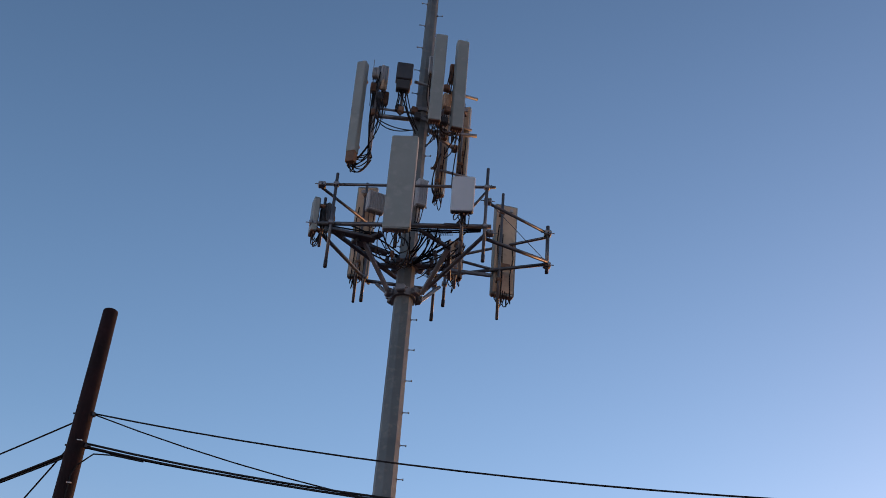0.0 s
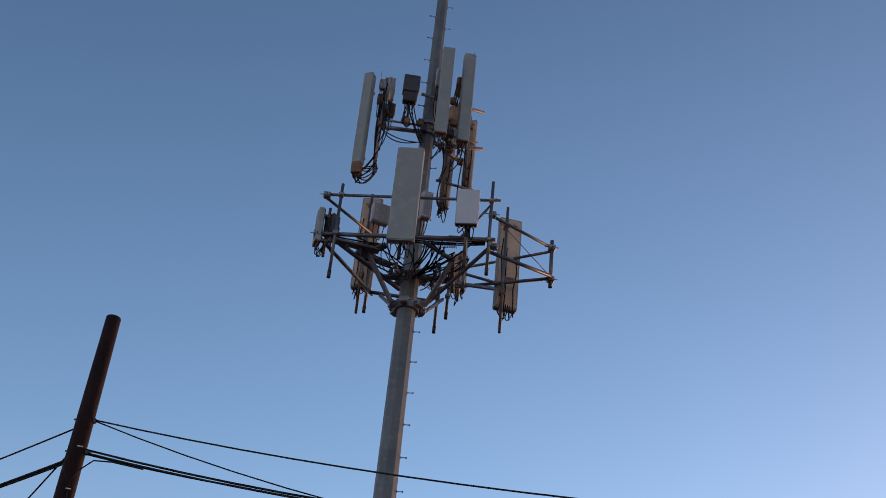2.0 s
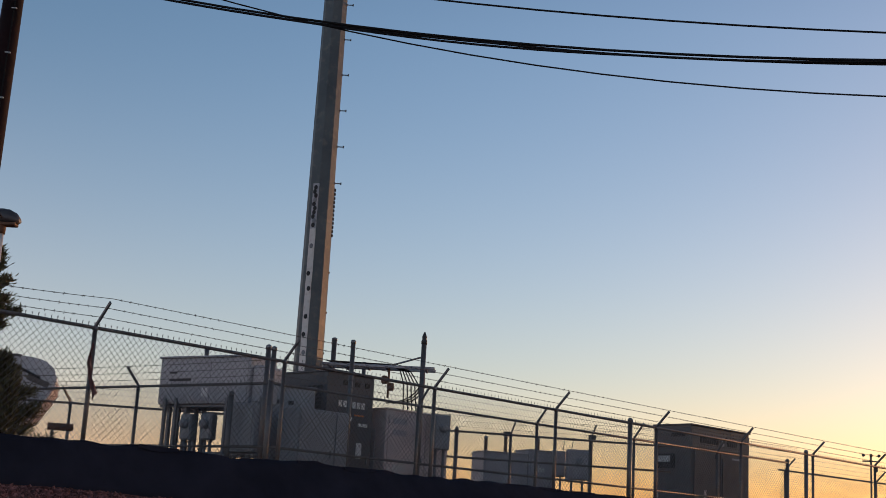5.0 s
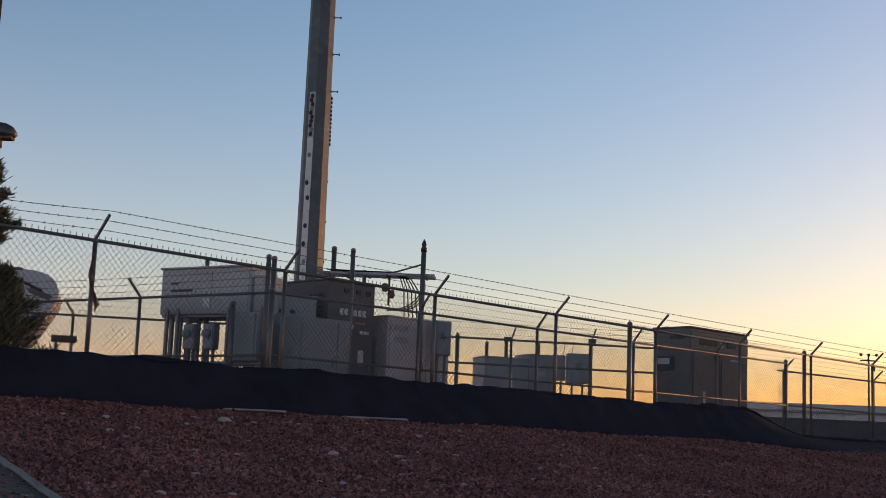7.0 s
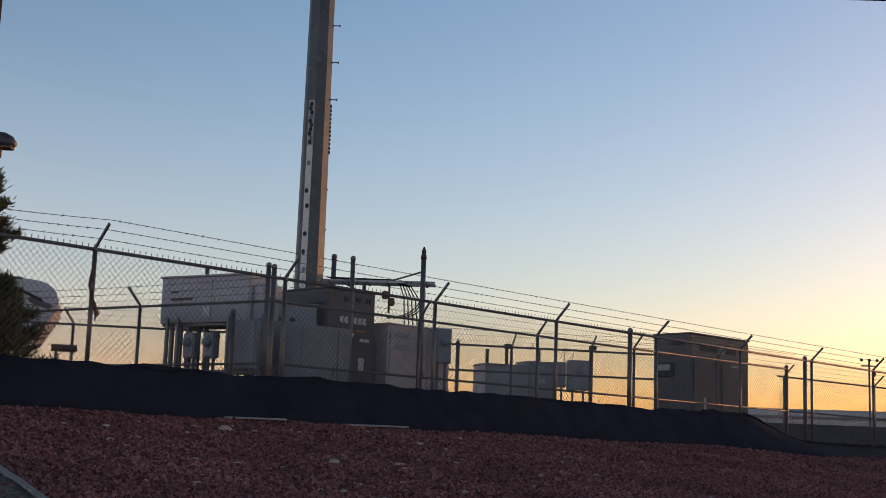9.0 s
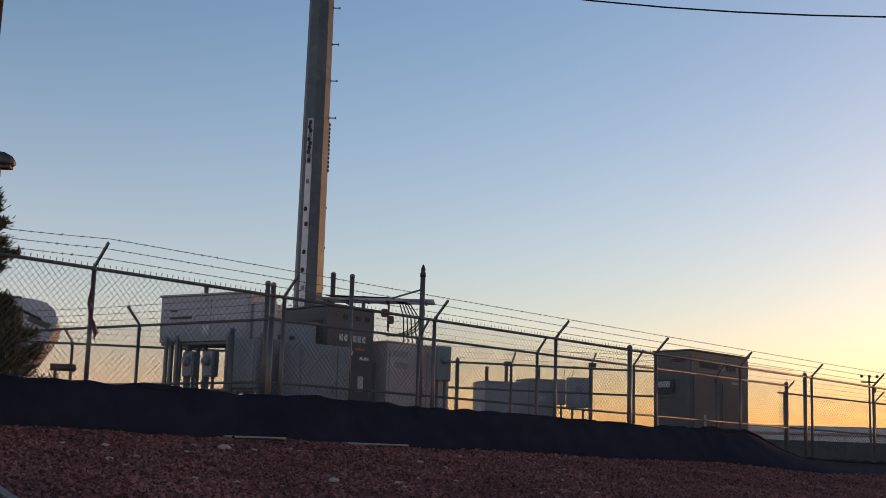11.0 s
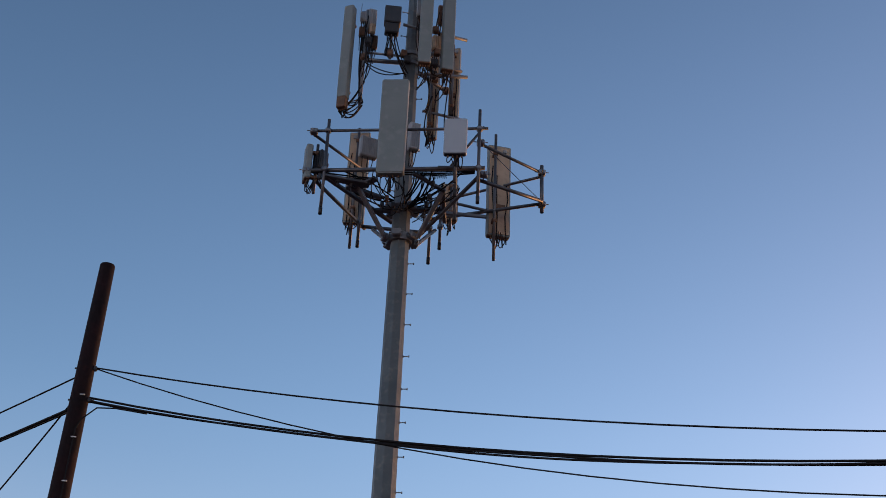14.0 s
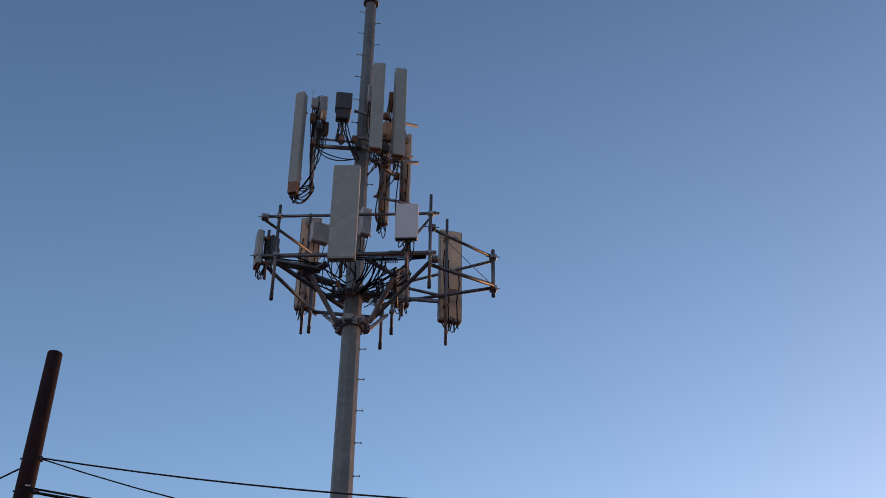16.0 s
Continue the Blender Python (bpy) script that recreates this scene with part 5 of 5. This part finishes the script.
def cloth():
    q = along(0.02, -0.02)
    t = thing("torn_flag", Matrix.Translation((q[0], q[1], YARD)), "faded torn red cloth hanging on a fence post", "cloth")
    bm = bmesh.new()
    n = 14
    rows = []
    for i in range(n + 1):
        k = i / n
        z = 1.6 - 0.66 * k
        wd = 0.015 + 0.03 * math.sin(k * 3.0) ** 2 + 0.02 * (i % 3 == 1) + (0.03 if k > 0.75 else 0.0)
        x0 = -0.045 - 0.03 * math.sin(k * 4.4) + (0.11 * (k - 0.6) if k > 0.6 else 0.0)
        rows.append([bm.verts.new((x0 + wd * m / 4, -0.07 + 0.02 * math.sin(m * 2 + i), z + 0.03 * (m - 2) * (i == n))) for m in range(5)])
    for a, b in zip(rows, rows[1:]):
        for k in range(4):
            bm.faces.new((a[k], a[k + 1], b[k + 1], b[k])).smooth = True
    ob = part("cloth", bm, REDCLOTH, t)
    s = ob.modifiers.new("thickness", "SOLIDIFY")
    s.thickness = 0.004


cloth()


# ---------------------------------------------------------------- plants
def shrub(name, x, y, z, high, spread, leaves, seed, label, leaf_len=0.11, up=0.5):
    rnd = random.Random(seed)
    t = thing(name, Matrix.Translation((x, y, z)), label, "tree")
    bm = bmesh.new()
    tube(bm, [(0, 0, -0.05), (0.03, 0.02, high * 0.35), (-0.02, 0.03, high * 0.7), (0.02, 0, high * 0.97)], 0.05, 8, 0.008)
    tips = []
    for i in range(46):
        k = rnd.uniform(0.06, 0.98)
        a = rnd.uniform(0, 2 * math.pi)
        reach = spread * (1.05 - k) ** 0.75 * rnd.uniform(0.55, 1.05)
        p0 = V3(0, 0, high * k * 0.92)
        p2 = p0 + V3(math.cos(a) * reach, math.sin(a) * reach, reach * rnd.uniform(0.2, 0.9) * up + 0.05)
        p1 = p0.lerp(p2, 0.5) + V3(0, 0, -0.04)
        tube(bm, [p0, p1, p2], 0.014, 5, 0.004)
        tips.append((p0, p1, p2))
    part("trunk", bm, BARK, t)
    verts, faces = [], []
    for i in range(leaves):
        p0, p1, p2 = rnd.choice(tips)
        k = rnd.uniform(0.25, 1.05)
        q = p0.lerp(p2, k) + V3(rnd.gauss(0, 0.035), rnd.gauss(0, 0.035), rnd.gauss(0, 0.035))
        d = ((p2 - p0).normalized() * 0.7 + V3(rnd.gauss(0, 0.5), rnd.gauss(0, 0.5), rnd.gauss(0.35, 0.4))).normalized()
        s = d.cross(V3(rnd.gauss(0, 1), rnd.gauss(0, 1), rnd.gauss(0, 1))).normalized() * leaf_len * 0.09
        n = d.cross(s).normalized() * 0.006
        l = leaf_len * rnd.uniform(0.6, 1.2)
        o = len(verts)
        verts += [q[:], (q + d * l * 0.45 + s + n)[:], (q + d * l)[:], (q + d * l * 0.45 - s + n)[:], (q + d * l * 0.5 - n)[:]]
        faces += [(o, o + 1, o + 4), (o + 1, o + 2, o + 4), (o + 2, o + 3, o + 4), (o + 3, o, o + 4)]
    me = bpy.data.meshes.new("crown")
    me.from_pydata(verts, [], faces)
    me.materials.append(LEAF)
    part("crown", me, LEAF, t)


shrub("oleander_tree", -6.41, 18.1, YARD, 3.35, 0.88, 15000, 5, "narrow dusty green tree behind the chain-link fence")
shrub("oleander_shrub", -5.98, 18.0, YARD, 1.72, 0.86, 8500, 8, "bushy dark green shrub behind the chain-link fence")
shrub("oleander_shrub", -5.8, 17.6, YARD, 1.25, 0.5, 2400, 11, "low dark green shrub behind the chain-link fence")


# ---------------------------------------------------------------- distance
def distance():
    t = thing("warehouse", pose(24.0, 108.0, YARD, 0, 0, -6), "long pale metal warehouse with a low roof far behind", "building")
    part("wall", box((25, 8, 1.7), (50, 16, 3.6), 0.05), SHEET, t)
    part("roof", box((25, 8, 3.85), (51, 17, 0.7), 0.2), SHEET, t)
    for i in range(9):
        part("door", box((3 + i * 5, -0.05, 1.4), (2.6, 0.12, 2.4), 0.03), CABGREY if i % 3 else SHEET, t)
    for i in range(24):
        part("panel_rib", box((1 + i * 2.05, -0.08, 1.9), (0.12, 0.1, 3.2), 0.02), CABGREY, t)
    t = thing("block_wall", pose(9.5, 46.5, YARD, 0, 0, 8), "low dark block wall beyond the fences", "wall")
    part("wall", box((15, 0, 0.45), (32, 0.2, 0.95), 0.02), DARKWALL, t)
    part("coping", box((15, 0, 0.95), (32, 0.28, 0.06), 0.015), DARKWALL, t)
    t = thing("street_lamp", pose(23.45, 71.2, YARD, 0, 0, 0), "distant lamp pole with three floodlights on a crossbar", "street lamp")
    part("pole", bar((0, 0, -0.1), (0, 0, 5.3), 0.06, 10, 0.05), LAMPGREY, t)
    part("crossbar", bar((-0.45, 0, 5.05), (0.45, 0, 5.05), 0.04, 8), LAMPGREY, t)
    for x in (-0.42, 0.0, 0.42):
        part("floodlight", box((x, -0.05, 5.36), (0.14, 0.16, 0.15), 0.04, Matrix.Translation((x, 0, 5.36)) @ Matrix.Rotation(0.5 * (x > 0) - 0.5 * (x < 0), 4, "Y") @ Matrix.Translation((-x, 0, -5.36))), DARKBOX, t)
    part("camera_box", box((0.25, 0, 4.6), (0.2, 0.2, 0.25), 0.04), DARKBOX, t)


distance()


# ---------------------------------------------------------------- debris and gravel on the bank
def rock(x, y, size, seed, label="pale angular stone lying on the red gravel"):
    rnd = random.Random(seed)
    bm = bmesh.new()
    bmesh.ops.create_icosphere(bm, subdivisions=2, radius=size)
    k = V3(rnd.uniform(0, 9), rnd.uniform(0, 9), rnd.uniform(0, 9))
    for v in bm.verts:
        v.co *= 1 + 0.45 * noise.noise(v.co / size * 0.9 + k)
        v.co.z *= 0.6
        v.co.x *= 1.25
    ob = new("stone", mesh_of("stone", bm, PALE))
    ob.matrix_world = pose(x, y, height(x, y) + size * 0.2, 0, 0, rnd.uniform(0, 360))
    tagged(ob, label, "stone", "loose pale stones on the bank")


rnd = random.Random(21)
rock(-1.06, 13.96, 0.055, 1)
rock(-2.49, 15.6, 0.075, 2)
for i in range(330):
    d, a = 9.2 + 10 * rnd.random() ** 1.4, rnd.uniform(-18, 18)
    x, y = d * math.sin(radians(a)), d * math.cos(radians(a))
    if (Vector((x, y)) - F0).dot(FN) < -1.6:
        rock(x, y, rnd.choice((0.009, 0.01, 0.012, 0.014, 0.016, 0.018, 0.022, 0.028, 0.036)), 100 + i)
for x, y, l, turn in ((-2.32, 16.95, 0.8, 8), (-0.8, 18.32, 0.85, 14)):
    t = thing("loose_board", pose(x, y, height(x, y) + 0.02, 4, 0, turn), "weathered pale board lying at the foot of the fabric", "board")
    part("board", box((0, 0, 0.015), (l, 0.12, 0.022), 0.006), BOARD, t)
    part("splinter", box((-l * 0.52, 0.05, 0.02), (l * 0.3, 0.04, 0.014), 0.004, Matrix.Rotation(0.12, 4, "Z")), BOARD, t)
    part("splinter", box((l * 0.1, -0.1, 0.02), (l * 0.5, 0.03, 0.012), 0.004, Matrix.Rotation(-0.08, 4, "Z")), BOARD, t)


CONCRETE = mat("rough_exposed_concrete", (0.13, 0.115, 0.1), (0.22, 0.195, 0.165), 0.95, 0, 14, 36, 1.0, 0.05, 0.6, (0.07, 0.065, 0.06), spec=0.1)
KERB = mat("pale_worn_kerb", (0.24, 0.22, 0.2), (0.33, 0.31, 0.28), 0.9, 0, 5, 60, 0.4, 0.006, 0.4, (0.16, 0.13, 0.12), spec=0.1)


def concrete_apron():
    """The corner of a rough concrete slab, with a pale raised rim in three lengths."""
    a, b = Vector((-3.74, 10.88)), Vector((-2.02, 8.3))
    d = (b - a).normalized()
    side = Vector((d.y, -d.x))
    z0 = height(a.x, a.y)
    t = thing("concrete_apron", Matrix.Translation((a.x, a.y, z0)), "rough grey concrete slab with a pale rim on the gravel", "slab")
    def at(u, w, up):
        q = a + d * u + side * w
        return (q.x - a.x, q.y - a.y, height(q.x, q.y) - z0 + up)
    bm = bmesh.new()
    length = (b - a).length
    n, m = 22, 10
    grid = [[bm.verts.new(at(length * i / n, 0.02 + 2.2 * k / m, 0.02 + 0.012 * noise.noise((i * 0.7, k * 0.9, 3)))) for k in range(m + 1)] for i in range(n + 1)]
    skirt = [bm.verts.new(at(length * i / n, 0.02, -0.12)) for i in range(n + 1)]
    for i in range(n):
        for k in range(m):
            bm.faces.new((grid[i][k], grid[i + 1][k], grid[i + 1][k + 1], grid[i][k + 1])).smooth = True
        bm.faces.new((skirt[i], skirt[i + 1], grid[i + 1][0], grid[i][0]))
    part("slab", bm, CONCRETE, t)
    for u0, u1 in ((0.0, 0.42), (0.45, 1.5), (1.53, length)):
        bm = bmesh.new()
        rows = []
        for i in range(9):
            u = u0 + (u1 - u0) * i / 8
            j = 0.008 * noise.noise((u * 6, 1, 0))
            rows.append([bm.verts.new(at(u, w + j, h)) for w, h in ((-0.025, -0.1), (-0.022, 0.03), (-0.008, 0.045), (0.03, 0.043), (0.042, 0.03), (0.042, -0.1))])
        for r0, r1 in zip(rows, rows[1:]):
            for k in range(5):
                bm.faces.new((r0[k], r1[k], r1[k + 1], r0[k + 1]))
        bm.faces.new(rows[0])
        bm.faces.new(rows[-1])
        part("rim", bm, KERB, t, "pale worn rim of the slab")


concrete_apron()


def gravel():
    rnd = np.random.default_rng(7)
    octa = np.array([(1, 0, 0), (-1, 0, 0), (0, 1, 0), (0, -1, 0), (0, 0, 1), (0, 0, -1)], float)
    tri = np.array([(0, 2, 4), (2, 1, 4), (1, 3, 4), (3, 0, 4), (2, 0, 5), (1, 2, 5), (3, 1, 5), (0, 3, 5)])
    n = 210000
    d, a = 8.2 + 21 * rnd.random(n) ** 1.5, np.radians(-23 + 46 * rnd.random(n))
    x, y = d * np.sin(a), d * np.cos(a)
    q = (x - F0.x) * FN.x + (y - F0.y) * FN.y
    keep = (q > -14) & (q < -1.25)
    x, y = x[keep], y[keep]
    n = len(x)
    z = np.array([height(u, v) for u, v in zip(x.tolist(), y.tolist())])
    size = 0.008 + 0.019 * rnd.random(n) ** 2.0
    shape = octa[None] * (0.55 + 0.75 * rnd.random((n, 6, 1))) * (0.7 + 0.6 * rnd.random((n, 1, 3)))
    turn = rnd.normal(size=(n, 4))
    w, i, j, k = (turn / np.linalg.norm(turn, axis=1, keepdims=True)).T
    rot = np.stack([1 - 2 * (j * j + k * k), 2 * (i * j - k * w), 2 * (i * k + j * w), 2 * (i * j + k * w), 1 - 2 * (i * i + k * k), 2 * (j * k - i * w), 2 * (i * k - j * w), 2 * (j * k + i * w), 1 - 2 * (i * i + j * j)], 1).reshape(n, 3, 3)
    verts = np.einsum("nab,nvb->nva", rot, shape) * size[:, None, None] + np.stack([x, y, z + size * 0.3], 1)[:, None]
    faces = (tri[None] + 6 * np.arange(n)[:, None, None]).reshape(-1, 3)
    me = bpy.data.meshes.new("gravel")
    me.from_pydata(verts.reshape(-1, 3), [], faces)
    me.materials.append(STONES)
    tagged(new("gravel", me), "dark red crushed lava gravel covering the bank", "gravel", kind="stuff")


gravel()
